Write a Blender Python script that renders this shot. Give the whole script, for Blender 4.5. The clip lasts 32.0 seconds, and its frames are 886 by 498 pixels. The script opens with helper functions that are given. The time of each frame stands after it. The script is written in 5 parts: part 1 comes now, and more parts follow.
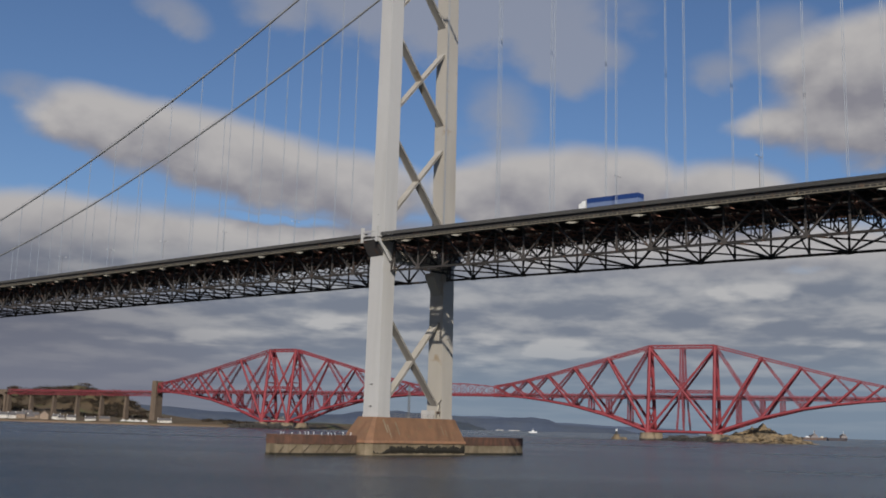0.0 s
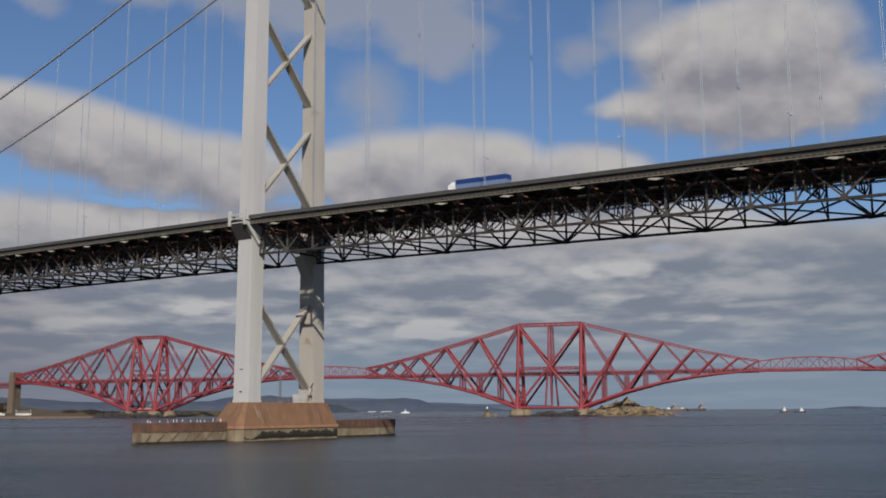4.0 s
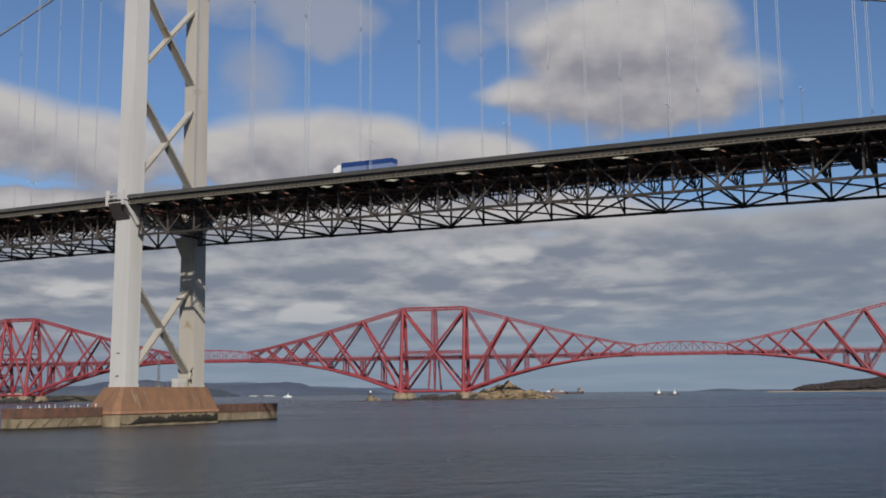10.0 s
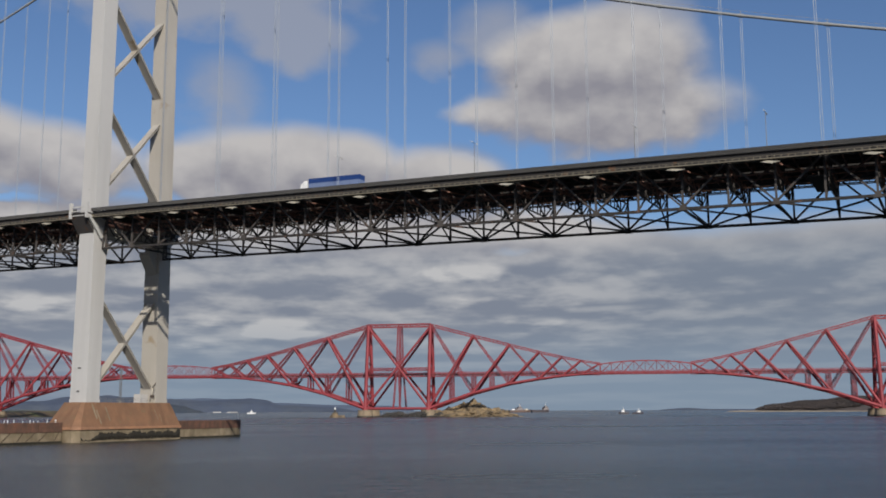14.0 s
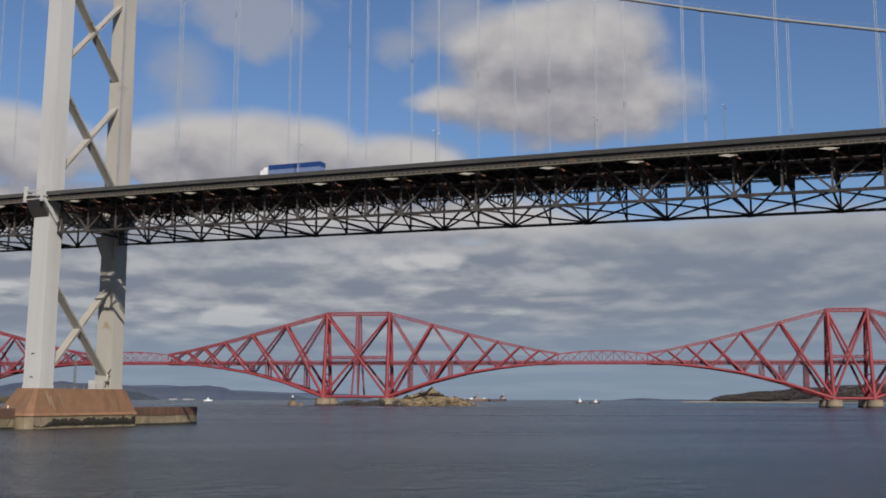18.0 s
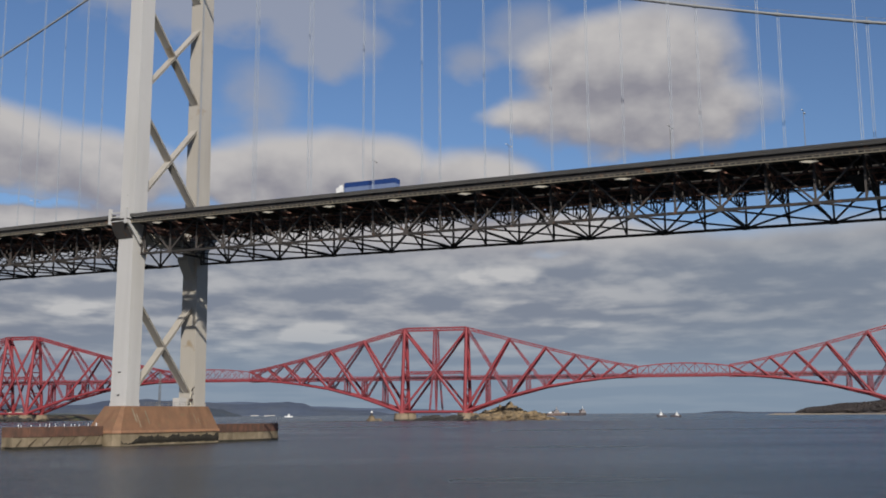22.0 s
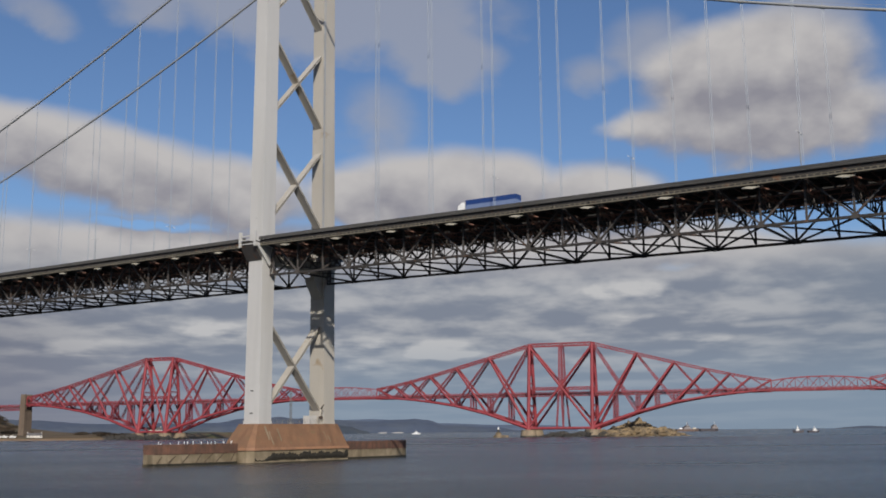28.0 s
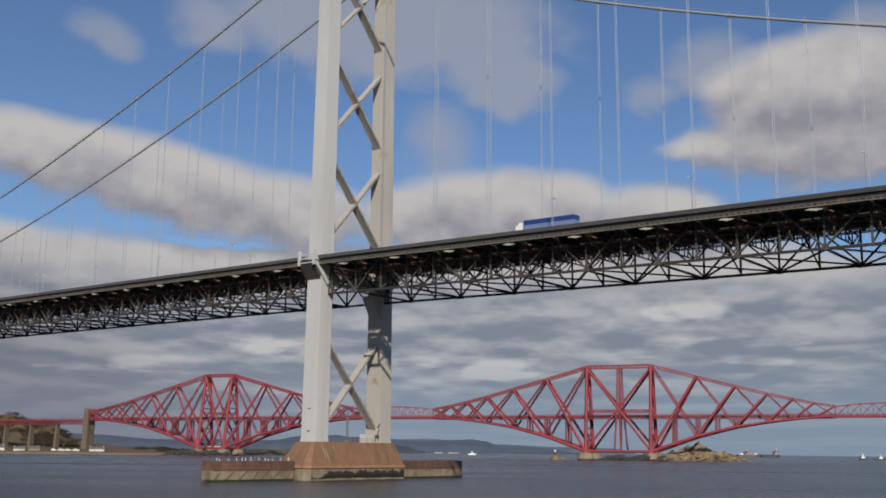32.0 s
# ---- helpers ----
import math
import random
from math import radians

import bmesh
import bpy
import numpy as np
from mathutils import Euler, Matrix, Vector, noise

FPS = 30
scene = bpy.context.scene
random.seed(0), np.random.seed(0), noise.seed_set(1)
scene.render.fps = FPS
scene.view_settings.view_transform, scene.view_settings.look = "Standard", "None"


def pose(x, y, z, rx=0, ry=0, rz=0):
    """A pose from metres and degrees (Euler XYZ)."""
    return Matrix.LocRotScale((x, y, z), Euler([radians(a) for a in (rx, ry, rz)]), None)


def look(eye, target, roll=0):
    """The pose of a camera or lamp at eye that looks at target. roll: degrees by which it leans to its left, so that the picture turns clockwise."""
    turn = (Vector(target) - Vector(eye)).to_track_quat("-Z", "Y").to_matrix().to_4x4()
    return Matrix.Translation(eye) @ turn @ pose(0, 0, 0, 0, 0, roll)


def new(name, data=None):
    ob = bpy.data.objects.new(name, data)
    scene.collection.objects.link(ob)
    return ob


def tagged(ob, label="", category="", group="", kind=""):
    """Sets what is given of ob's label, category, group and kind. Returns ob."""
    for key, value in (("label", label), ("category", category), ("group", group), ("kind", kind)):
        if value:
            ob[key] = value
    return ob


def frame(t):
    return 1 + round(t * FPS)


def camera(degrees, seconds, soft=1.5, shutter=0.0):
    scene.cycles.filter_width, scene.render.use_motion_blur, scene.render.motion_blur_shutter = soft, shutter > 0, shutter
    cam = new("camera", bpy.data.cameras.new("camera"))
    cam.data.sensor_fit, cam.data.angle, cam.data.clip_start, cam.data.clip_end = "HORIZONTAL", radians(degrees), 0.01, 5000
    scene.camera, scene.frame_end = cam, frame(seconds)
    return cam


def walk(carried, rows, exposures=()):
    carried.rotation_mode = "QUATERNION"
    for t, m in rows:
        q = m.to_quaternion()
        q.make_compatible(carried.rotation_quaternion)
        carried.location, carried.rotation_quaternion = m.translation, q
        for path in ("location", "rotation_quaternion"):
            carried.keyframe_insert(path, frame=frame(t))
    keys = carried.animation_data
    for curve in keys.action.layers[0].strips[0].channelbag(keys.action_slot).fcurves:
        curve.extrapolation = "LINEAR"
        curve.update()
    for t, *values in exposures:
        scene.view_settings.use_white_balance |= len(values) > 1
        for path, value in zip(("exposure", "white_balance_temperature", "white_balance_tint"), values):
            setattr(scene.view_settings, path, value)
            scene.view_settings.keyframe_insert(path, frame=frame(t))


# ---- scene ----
EYE = (0.0, 0.0, 7.75)
cam = camera(46.12, 32.0, soft=1.8)
TURNS = [
    (0.0, 99.747, -1.546, -0.386),
    (0.5, 99.703, -1.567, -0.904),
    (1.0, 99.727, -1.659, -1.533),
    (1.5, 99.611, -1.400, -2.392),
    (2.0, 99.256, -0.262, -3.046),
    (2.5, 99.109, 0.038, -3.927),
    (3.0, 99.046, 0.011, -5.068),
    (3.5, 98.972, 0.142, -6.215),
    (4.0, 98.819, 0.310, -7.307),
    (4.5, 98.678, 0.401, -8.220),
    (6.5, 98.448, 0.422, -9.898),
    (7.0, 98.097, 0.372, -10.355),
    (7.5, 97.866, 0.319, -10.923),
    (8.0, 97.855, 0.531, -11.387),
    (8.5, 97.822, 0.498, -11.936),
    (9.0, 97.743, 0.510, -12.596),
    (9.5, 97.742, 0.598, -13.193),
    (10.0, 97.894, 0.544, -13.664),
    (10.5, 98.113, 0.375, -14.082),
    (11.0, 98.361, 0.432, -14.406),
    (11.5, 98.548, 0.446, -14.740),
    (12.0, 98.765, 0.415, -14.960),
    (12.5, 98.961, 0.252, -15.169),
    (13.0, 99.003, 0.247, -15.344),
    (13.5, 98.908, 0.258, -15.545),
    (15.5, 98.664, 0.009, -15.525),
    (16.0, 98.476, -0.072, -15.819),
    (16.5, 98.221, -0.290, -16.301),
    (17.0, 98.210, -0.173, -16.817),
    (17.5, 98.263, -0.284, -17.349),
    (18.0, 98.219, -0.212, -17.854),
    (18.5, 98.119, -0.193, -18.075),
    (19.0, 98.079, -0.194, -18.109),
    (19.5, 98.176, -0.266, -17.920),
    (20.0, 98.434, -0.315, -17.443),
    (20.5, 98.641, -0.195, -16.755),
    (21.0, 98.735, 0.060, -15.656),
    (21.5, 98.871, 0.068, -14.687),
    (22.0, 99.011, 0.254, -13.586),
    (22.5, 98.929, 0.482, -12.375),
    (23.0, 98.722, 0.835, -11.381),
    (23.5, 98.519, 0.637, -10.743),
    (24.0, 98.615, 0.515, -10.248),
    (24.5, 98.723, 0.529, -9.758),
    (25.0, 98.951, 0.682, -9.243),
    (25.5, 99.161, 0.584, -8.871),
    (27.5, 99.804, 0.481, -7.124),
    (28.0, 99.944, 0.496, -6.715),
    (28.5, 100.204, 0.311, -6.294),
    (29.0, 100.415, -0.079, -5.830),
    (29.5, 100.683, 0.017, -5.309),
    (30.0, 100.748, -0.138, -4.806),
    (30.5, 100.790, -0.427, -4.452),
    (31.0, 100.927, -0.476, -4.227),
    (31.5, 101.024, -0.683, -4.001),
    (32.0, 101.041, -0.540, -3.683),
]
walk(cam, [(t, pose(*EYE, rx, ry, rz)) for t, rx, ry, rz in TURNS],
     exposures=[(0.0, -0.24), (2.5, -0.22), (5.5, -0.14), (7.0, -0.14), (9.0, -0.08), (32.0, -0.06)])

# ---- light: low afternoon sun behind the eye, broken cloud ahead ----
SUN_FROM = Vector((0.0, -0.82, 0.49)).normalized()
sun = new("sun", bpy.data.lights.new("sun", "SUN"))
sun.data.energy, sun.data.angle, sun.data.color = 4.6, radians(0.8), (1.0, 0.93, 0.82)
sun.matrix_world = look(tuple(SUN_FROM * 400), (0, 0, 0))


def sky_world():
    world = bpy.data.worlds.new("sky")
    scene.world = world
    world.use_nodes = True
    nt = world.node_tree
    nt.nodes.clear()
    N, L = nt.nodes, nt.links

    def num(op, a, b=None, c=None, clamp=False):
        n = N.new("ShaderNodeMath")
        n.operation, n.use_clamp = op, clamp
        for k, v in enumerate((a, b, c)):
            if v is None:
                continue
            if isinstance(v, (int, float)):
                n.inputs[k].default_value = v
            else:
                L.new(v, n.inputs[k])
        return n.outputs[0]

    def noise_of(vec, scale, detail=5.0, rough=0.55):
        n = N.new("ShaderNodeTexNoise")
        n.inputs["Scale"].default_value, n.inputs["Detail"].default_value = scale, detail
        n.inputs["Roughness"].default_value = rough
        L.new(vec, n.inputs["Vector"])
        return n.outputs["Fac"]

    def smooth(x, lo, hi):
        n = N.new("ShaderNodeMapRange")
        n.interpolation_type = "SMOOTHSTEP"
        L.new(x, n.inputs[0])
        if lo > hi:
            n.inputs[1].default_value, n.inputs[2].default_value, n.inputs[3].default_value, n.inputs[4].default_value = hi, lo, 1.0, 0.0
        else:
            n.inputs[1].default_value, n.inputs[2].default_value = lo, hi
        return n.outputs[0]

    def mix(f, a, b):
        n = N.new("ShaderNodeMix")
        n.data_type = "RGBA"
        if isinstance(f, (int, float)):
            n.inputs[0].default_value = f
        else:
            L.new(f, n.inputs[0])
        for s, v in ((6, a), (7, b)):
            if isinstance(v, tuple):
                n.inputs[s].default_value = (*v, 1)
            else:
                L.new(v, n.inputs[s])
        return n.outputs[2]

    tc = N.new("ShaderNodeTexCoord")
    norm = N.new("ShaderNodeVectorMath")
    norm.operation = "NORMALIZE"
    L.new(tc.outputs["Generated"], norm.inputs[0])
    sep = N.new("ShaderNodeSeparateXYZ")
    L.new(norm.outputs[0], sep.inputs[0])
    az = num("MULTIPLY", num("ARCTAN2", sep.outputs[0], sep.outputs[1]), 57.2958)
    el = num("MULTIPLY", num("ARCSINE", sep.outputs[2]), 57.2958)

    # clouds live in degrees of bearing and height; flat ones are stretched sideways
    def comb(x, y, z=0.0):
        n = N.new("ShaderNodeCombineXYZ")
        for k, v in enumerate((x, y, z)):
            if isinstance(v, (int, float)):
                n.inputs[k].default_value = v
            else:
                L.new(v, n.inputs[k])
        return n.outputs[0]

    def off(x, by, k=1.0):
        return num("MULTIPLY", num("SUBTRACT", x, by), k)

    def heap(blobs, x, y):
        """Height of a heap of sloping ellipses: 1 in the middle of one, 0 at its rim."""
        total = None
        for ca, ce, ra, re, slope, weight in blobs:
            u = num("SUBTRACT", x, ca)
            v = num("SUBTRACT", num("SUBTRACT", y, ce), num("MULTIPLY", u, slope))
            r2 = num("ADD", num("POWER", num("DIVIDE", u, ra), 2.0), num("POWER", num("DIVIDE", v, re), 2.0))
            g = num("MULTIPLY", num("SUBTRACT", 1.0, r2), weight)
            total = g if total is None else num("SMOOTH_MAX", total, g, 0.22)
        return total

    def cover(elev):
        """How thick the heaped cloud is at this bearing and this height, and its billows."""
        big = noise_of(comb(num("MULTIPLY", az, 0.15), num("MULTIPLY", elev, 0.24)), 1.0, 5.0, 0.5)
        lumps = noise_of(comb(num("MULTIPLY", az, 0.36), num("MULTIPLY", elev, 0.5), 11.0), 1.0, 7.0, 0.48)
        x = num("ADD", az, off(big, 0.5, 2.4))
        y = num("ADD", elev, off(lumps, 0.5, 1.5))
        total = heap(CLOUDS, x, y)
        roof = num("SUBTRACT", 11.5, num("MULTIPLY", smooth(az, 20.0, 29.0), 1.4))
        total = num("SMOOTH_MAX", total, num("MINIMUM", num("MULTIPLY", num("SUBTRACT", roof, y), 0.6), 1.2), 0.2)
        total = num("SUBTRACT", total, num("MULTIPLY", num("MAXIMUM", heap(GAPS, x, y), 0.0), 0.85))
        return num("ADD", total, num("ADD", off(big, 0.5, 0.7), off(lumps, 0.5, 0.75))), lumps, x, y

    def rows(elev):
        """The low layer: rows of flat heaps on a plane overhead that draw together towards the horizon."""
        d = num("DIVIDE", 1.0, num("ADD", num("TANGENT", num("MULTIPLY", num("MAXIMUM", elev, 0.0), 0.0174533)), 0.12))
        p = comb(num("MULTIPLY", az, 0.075), num("MULTIPLY", d, 0.8), 2.0)
        return num("ADD", num("MULTIPLY", noise_of(p, 2.7, 5.0, 0.49), 0.72), num("MULTIPLY", noise_of(p, 1.0, 2.0, 0.5), 0.28))

    dens, lumps, wx, wy = cover(el)
    above, lumps_up, _x, _y = cover(num("ADD", el, 1.3))
    mask = smooth(dens, -0.24, 0.66)
    veil = num("MULTIPLY", smooth(num("ADD", heap(VEILS, wx, wy), off(lumps, 0.5, 1.3)), -0.15, 1.0), 0.74)
    # tops catch the sun, undersides are grey
    lit = num("ADD", smooth(num("SUBTRACT", dens, above), -0.75, 1.15), num("ADD", off(lumps, 0.45, 0.75), off(num("SUBTRACT", lumps, lumps_up), 0.0, 0.45)), clamp=True)
    high = mix(lit, (0.275, 0.272, 0.312), (0.53, 0.512, 0.51))
    row = rows(el)
    row_up = rows(num("ADD", el, 0.4))
    lit_row = smooth(num("ADD", num("ADD", num("SUBTRACT", row, row_up), off(row, 0.5, 0.7)), off(lumps, 0.5, 0.3)), -0.12, 0.22)
    bright = num("MULTIPLY", smooth(num("ADD", heap(PUFFS, num("ADD", az, off(lumps, 0.5, 5.0)), num("ADD", el, off(row, 0.5, 1.8))), off(row, 0.5, 4.5)), -0.15, 1.25), 0.72)
    lit_row = num("ADD", num("MULTIPLY", lit_row, 0.72), bright, clamp=True)
    low = mix(lit_row, (0.214, 0.244, 0.306), (0.525, 0.525, 0.535))
    cloud = mix(smooth(el, 10.2, 7.6), high, low)
    heavy = num("MULTIPLY", num("MULTIPLY", smooth(az, -6.0, -24.0), smooth(el, 12.0, 5.0)), 0.62)
    cloud = mix(heavy, cloud, (0.125, 0.125, 0.165))
    thin = num("MULTIPLY", num("MULTIPLY", smooth(az, 18.0, 34.0), smooth(el, 12.5, 7.5)), 0.45)
    cloud = mix(thin, cloud, (0.185, 0.235, 0.305))
    haze = num("MULTIPLY", smooth(el, 5.8, 1.0), 0.86)
    sky = N.new("ShaderNodeTexSky")
    sky.sky_type, sky.sun_disc = "NISHITA", False
    sky.sun_elevation, sky.sun_rotation = math.asin(SUN_FROM.z), math.atan2(SUN_FROM.x, SUN_FROM.y)
    sky.air_density, sky.dust_density, sky.ozone_density = 1.0, 0.6, 2.0
    lifted = N.new("ShaderNodeVectorMath")
    lifted.operation = "MAXIMUM"
    L.new(norm.outputs[0], lifted.inputs[0])
    lifted.inputs[1].default_value = (-1.0, -1.0, 0.02)
    L.new(lifted.outputs[0], sky.inputs[0])
    scaled = N.new("ShaderNodeVectorMath")
    scaled.operation = "MULTIPLY"
    L.new(sky.outputs[0], scaled.inputs[0])
    scaled.inputs[1].default_value = SKY_GAIN
    col = mix(veil, scaled.outputs[0], (0.345, 0.36, 0.42))
    col = mix(mask, col, cloud)
    col = mix(haze, col, mix(smooth(az, 2.0, -16.0), (0.228, 0.30, 0.39), (0.205, 0.22, 0.28)))
    bg = N.new("ShaderNodeBackground")
    L.new(col, bg.inputs[0])
    bg.inputs[1].default_value = 1.0
    out = N.new("ShaderNodeOutputWorld")
    L.new(bg.outputs[0], out.inputs[0])


SKY_GAIN = (0.066, 0.077, 0.094)
# bearing, height, half width, half height, slope, thickness
CLOUDS = [
    (-12.6, 14.2, 10.5, 2.4, -0.17, 1.1), (-18.4, 15.3, 4.6, 2.0, -0.1, 1.0), (-5.0, 12.8, 5.5, 2.3, -0.1, 1.0),
    (-20.5, 9.8, 6.5, 1.9, -0.05, 1.0), (-11.5, 9.2, 7.0, 1.6, -0.05, 1.0),
    (6.3, 13.1, 6.6, 2.6, 0.0, 1.1), (2.0, 12.9, 3.6, 1.8, 0.0, 1.0), (10.4, 13.2, 3.2, 2.2, 0.0, 1.0), (15.4, 12.7, 4.4, 2.0, -0.06, 1.0),
    (24.6, 16.2, 7.9, 2.5, 0.0, 1.0), (24.4, 18.6, 6.4, 3.4, 0.0, 1.2), (18.4, 16.1, 3.2, 1.3, 0.0, 0.9),
]
VEILS = [
    (0.5, 23.0, 11.5, 3.4, -0.03, 1.5), (6.6, 20.6, 4.2, 2.4, -0.2, 1.4), (-9.5, 22.6, 3.5, 2.0, -0.1, 0.9), (3.2, 17.2, 2.6, 2.2, 0.0, 0.75),
    (18.6, 20.4, 2.8, 2.2, 0.0, 0.9), (15.6, 19.3, 2.2, 1.1, 0.0, 0.6), (27.2, 20.4, 3.0, 2.8, 0.0, 1.2), (-15.4, 21.4, 2.3, 1.2, -0.3, 0.7), (-23.0, 16.6, 2.2, 0.9, 0.0, 0.7),
]
GAPS = [(19.6, 8.75, 2.6, 0.6, 0.05, 1.0), (-9.0, 10.9, 4.0, 0.35, -0.06, 0.8)]
PUFFS = [
    (-11.5, 4.5, 3.0, 0.55, 0.0, 1.0), (6.9, 4.6, 1.9, 0.5, 0.0, 1.0), (2.3, 4.9, 1.9, 0.4, 0.0, 0.9), (2.2, 3.7, 1.6, 0.35, 0.0, 0.8), (16.0, 5.9, 2.1, 0.5, 0.08, 1.0),
    (17.2, 7.6, 2.2, 0.6, 0.0, 1.0), (20.8, 4.7, 1.9, 0.32, 0.05, 0.9), (24.5, 5.4, 2.8, 0.35, 0.0, 0.8), (34.0, 6.0, 3.2, 0.4, 0.0, 0.7), (-5.0, 5.6, 2.4, 0.5, 0.0, 0.8), (-18.0, 4.4, 2.2, 0.35, 0.0, 0.5),
]
sky_world()

# ---- materials ----
def material(name, base, other, rough=0.6, metal=0.0, scale=0.5, fine=6.0, bump=0.15, contrast=0.5, streaks=0.0, spot=None, island=0.0, worn=0.72):
    """Painted or mineral surface: base and other colour mingle at two scales; streaks run down; spot: colour and amount of stains."""
    m = bpy.data.materials.new(name)
    m.use_nodes = True
    nt = m.node_tree
    N, L = nt.nodes, nt.links
    bsdf = N["Principled BSDF"]
    geo = N.new("ShaderNodeNewGeometry")

    def tex(sc, detail, stretch=None):
        n = N.new("ShaderNodeTexNoise")
        n.inputs["Scale"].default_value, n.inputs["Detail"].default_value = sc, detail
        if stretch:
            mp = N.new("ShaderNodeMapping")
            mp.inputs["Scale"].default_value = stretch
            L.new(geo.outputs["Position"], mp.inputs[0])
            L.new(mp.outputs[0], n.inputs["Vector"])
        else:
            L.new(geo.outputs["Position"], n.inputs["Vector"])
        return n.outputs["Fac"]

    def ranged(x, lo, hi):
        n = N.new("ShaderNodeMapRange")
        L.new(x, n.inputs[0])
        n.inputs[1].default_value, n.inputs[2].default_value = lo, hi
        return n.outputs[0]

    def mixed(f, a, b):
        n = N.new("ShaderNodeMix")
        n.data_type = "RGBA"
        L.new(f, n.inputs[0])
        for s, v in ((6, a), (7, b)):
            if isinstance(v, tuple):
                n.inputs[s].default_value = (*v, 1)
            else:
                L.new(v, n.inputs[s])
        return n.outputs[2]

    coarse, grain = tex(scale, 5), tex(fine, 4)
    col = mixed(ranged(coarse, 0.5 - contrast / 2, 0.5 + contrast / 2), base, other)
    dark = tuple(c * worn for c in base)
    col = mixed(ranged(grain, 0.45, 0.95), col, dark)
    if streaks:
        run = tex(1.0, 4, (streaks, streaks, streaks * 0.06))
        col = mixed(ranged(run, 0.50, 0.95), col, tuple(c * (0.55 if worn < 0.9 else 0.8) for c in other))
    if spot:
        st = tex(scale * 2.3, 6)
        n = ranged(st, 0.62 - spot[1], 0.72 - spot[1] * 0.5)
        col = mixed(n, col, spot[0])
    if island:
        info = N.new("ShaderNodeObjectInfo")
        hs = N.new("ShaderNodeHueSaturation")
        L.new(col, hs.inputs["Color"])
        L.new(ranged(info.outputs["Random"], 0.0, 1.0), hs.inputs["Value"])
        hs.inputs["Fac"].default_value = island
        col = hs.outputs[0]
    L.new(col, bsdf.inputs["Base Color"])
    bsdf.inputs["Roughness"].default_value, bsdf.inputs["Metallic"].default_value = rough, metal
    if bump:
        b = N.new("ShaderNodeBump")
        b.inputs["Strength"].default_value, b.inputs["Distance"].default_value = bump, 0.3 / fine
        L.new(grain, b.inputs["Height"])
        L.new(b.outputs[0], bsdf.inputs["Normal"])
    return m


TOWER_PAINT = material("pale grey tower paint", (0.50, 0.49, 0.475), (0.455, 0.444, 0.428), 0.55, 0, 0.05, 0.5, 0.0, 0.5, 0.25, worn=0.92)
# warmer and darker than the near leg, with streaks and brown spots
TOWER_CREAM = material("cream tower paint with brown spots", (0.43, 0.402, 0.36), (0.38, 0.35, 0.305), 0.6, 0, 0.07, 0.5, 0.0, 0.5, 0.3, ((0.30, 0.235, 0.155), -0.03), worn=0.9)
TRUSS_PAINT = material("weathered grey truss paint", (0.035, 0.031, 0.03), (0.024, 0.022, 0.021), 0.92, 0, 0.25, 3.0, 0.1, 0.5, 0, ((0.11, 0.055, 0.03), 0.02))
# red oxide, lightened to stand for sunlit streaks beneath the deck
RUST_JOIST = material("red oxide joist paint, sun streaks in colour", (0.21, 0.1, 0.07), (0.13, 0.075, 0.06), 0.7, 0, 0.3, 3.0, 0.1)
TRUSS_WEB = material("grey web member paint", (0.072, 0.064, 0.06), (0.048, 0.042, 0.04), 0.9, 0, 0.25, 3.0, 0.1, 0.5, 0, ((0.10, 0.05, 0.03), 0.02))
FLANGE_PAINT = material("pale buff edge paint", (0.17, 0.15, 0.112), (0.125, 0.11, 0.083), 0.9, 0, 0.4, 3.0, 0.1)
RAIL_PAINT = material("grey railing paint", (0.07, 0.068, 0.068), (0.052, 0.051, 0.05), 0.85, 0.2, 0.3, 3.0, 0.05)
PLATE_PAINT = material("cream painted plate", (0.62, 0.58, 0.48), (0.5, 0.45, 0.36), 0.6, 0, 0.6, 4.0, 0.05)
ASPHALT = material("asphalt", (0.06, 0.06, 0.06), (0.045, 0.045, 0.045), 0.9, 0, 0.5, 8.0, 0.2)
CABLE_STEEL = material("cable paint", (0.32, 0.325, 0.325), (0.25, 0.255, 0.255), 0.6, 0.1, 0.5, 4.0, 0.1)
HANGER_STEEL = material("pale hanger rope", (0.30, 0.34, 0.39), (0.27, 0.30, 0.35), 0.5, 0.1, 0.5, 4.0, 0.0)
RED_PAINT = material("rail bridge red paint", (0.285, 0.036, 0.046), (0.22, 0.027, 0.035), 0.6, 0, 0.05, 0.6, 0.05, 0.5, 0.25)
RED_LATTICE = material("red lattice paint", (0.25, 0.037, 0.05), (0.2, 0.029, 0.04), 0.65, 0, 0.05, 0.6, 0.0)
GRANITE = material("grey granite masonry", (0.29, 0.225, 0.15), (0.19, 0.145, 0.1), 0.85, 0, 0.12, 1.0, 0.3, 0.5, 0.2)
VIADUCT_STONE = material("brown sandstone viaduct masonry", (0.16, 0.118, 0.085), (0.11, 0.08, 0.058), 0.85, 0, 0.12, 1.0, 0.3, 0.5, 0.2)
# near-black colour stands for the shade inside the deck girders
TRACK_BED = material("track bed, shade in colour", (0.05, 0.022, 0.022), (0.035, 0.018, 0.018), 0.9, 0, 0.2, 1.0, 0.1)
CAISSON = material("rust stained concrete", (0.235, 0.12, 0.064), (0.155, 0.088, 0.052), 0.85, 0, 0.3, 2.2, 0.4, 0.5, 0.35, ((0.17, 0.115, 0.06), 0.0), worn=0.75)
RUST_LEDGE = material("orange rusted ledge", (0.34, 0.175, 0.095), (0.24, 0.13, 0.08), 0.85, 0, 0.4, 2.5, 0.3, 0.4, 0.4)
PALE_CONCRETE = material("pale tide washed concrete", (0.27, 0.215, 0.145), (0.155, 0.12, 0.072), 0.85, 0, 0.25, 1.8, 0.4, 0.3, 0.5)
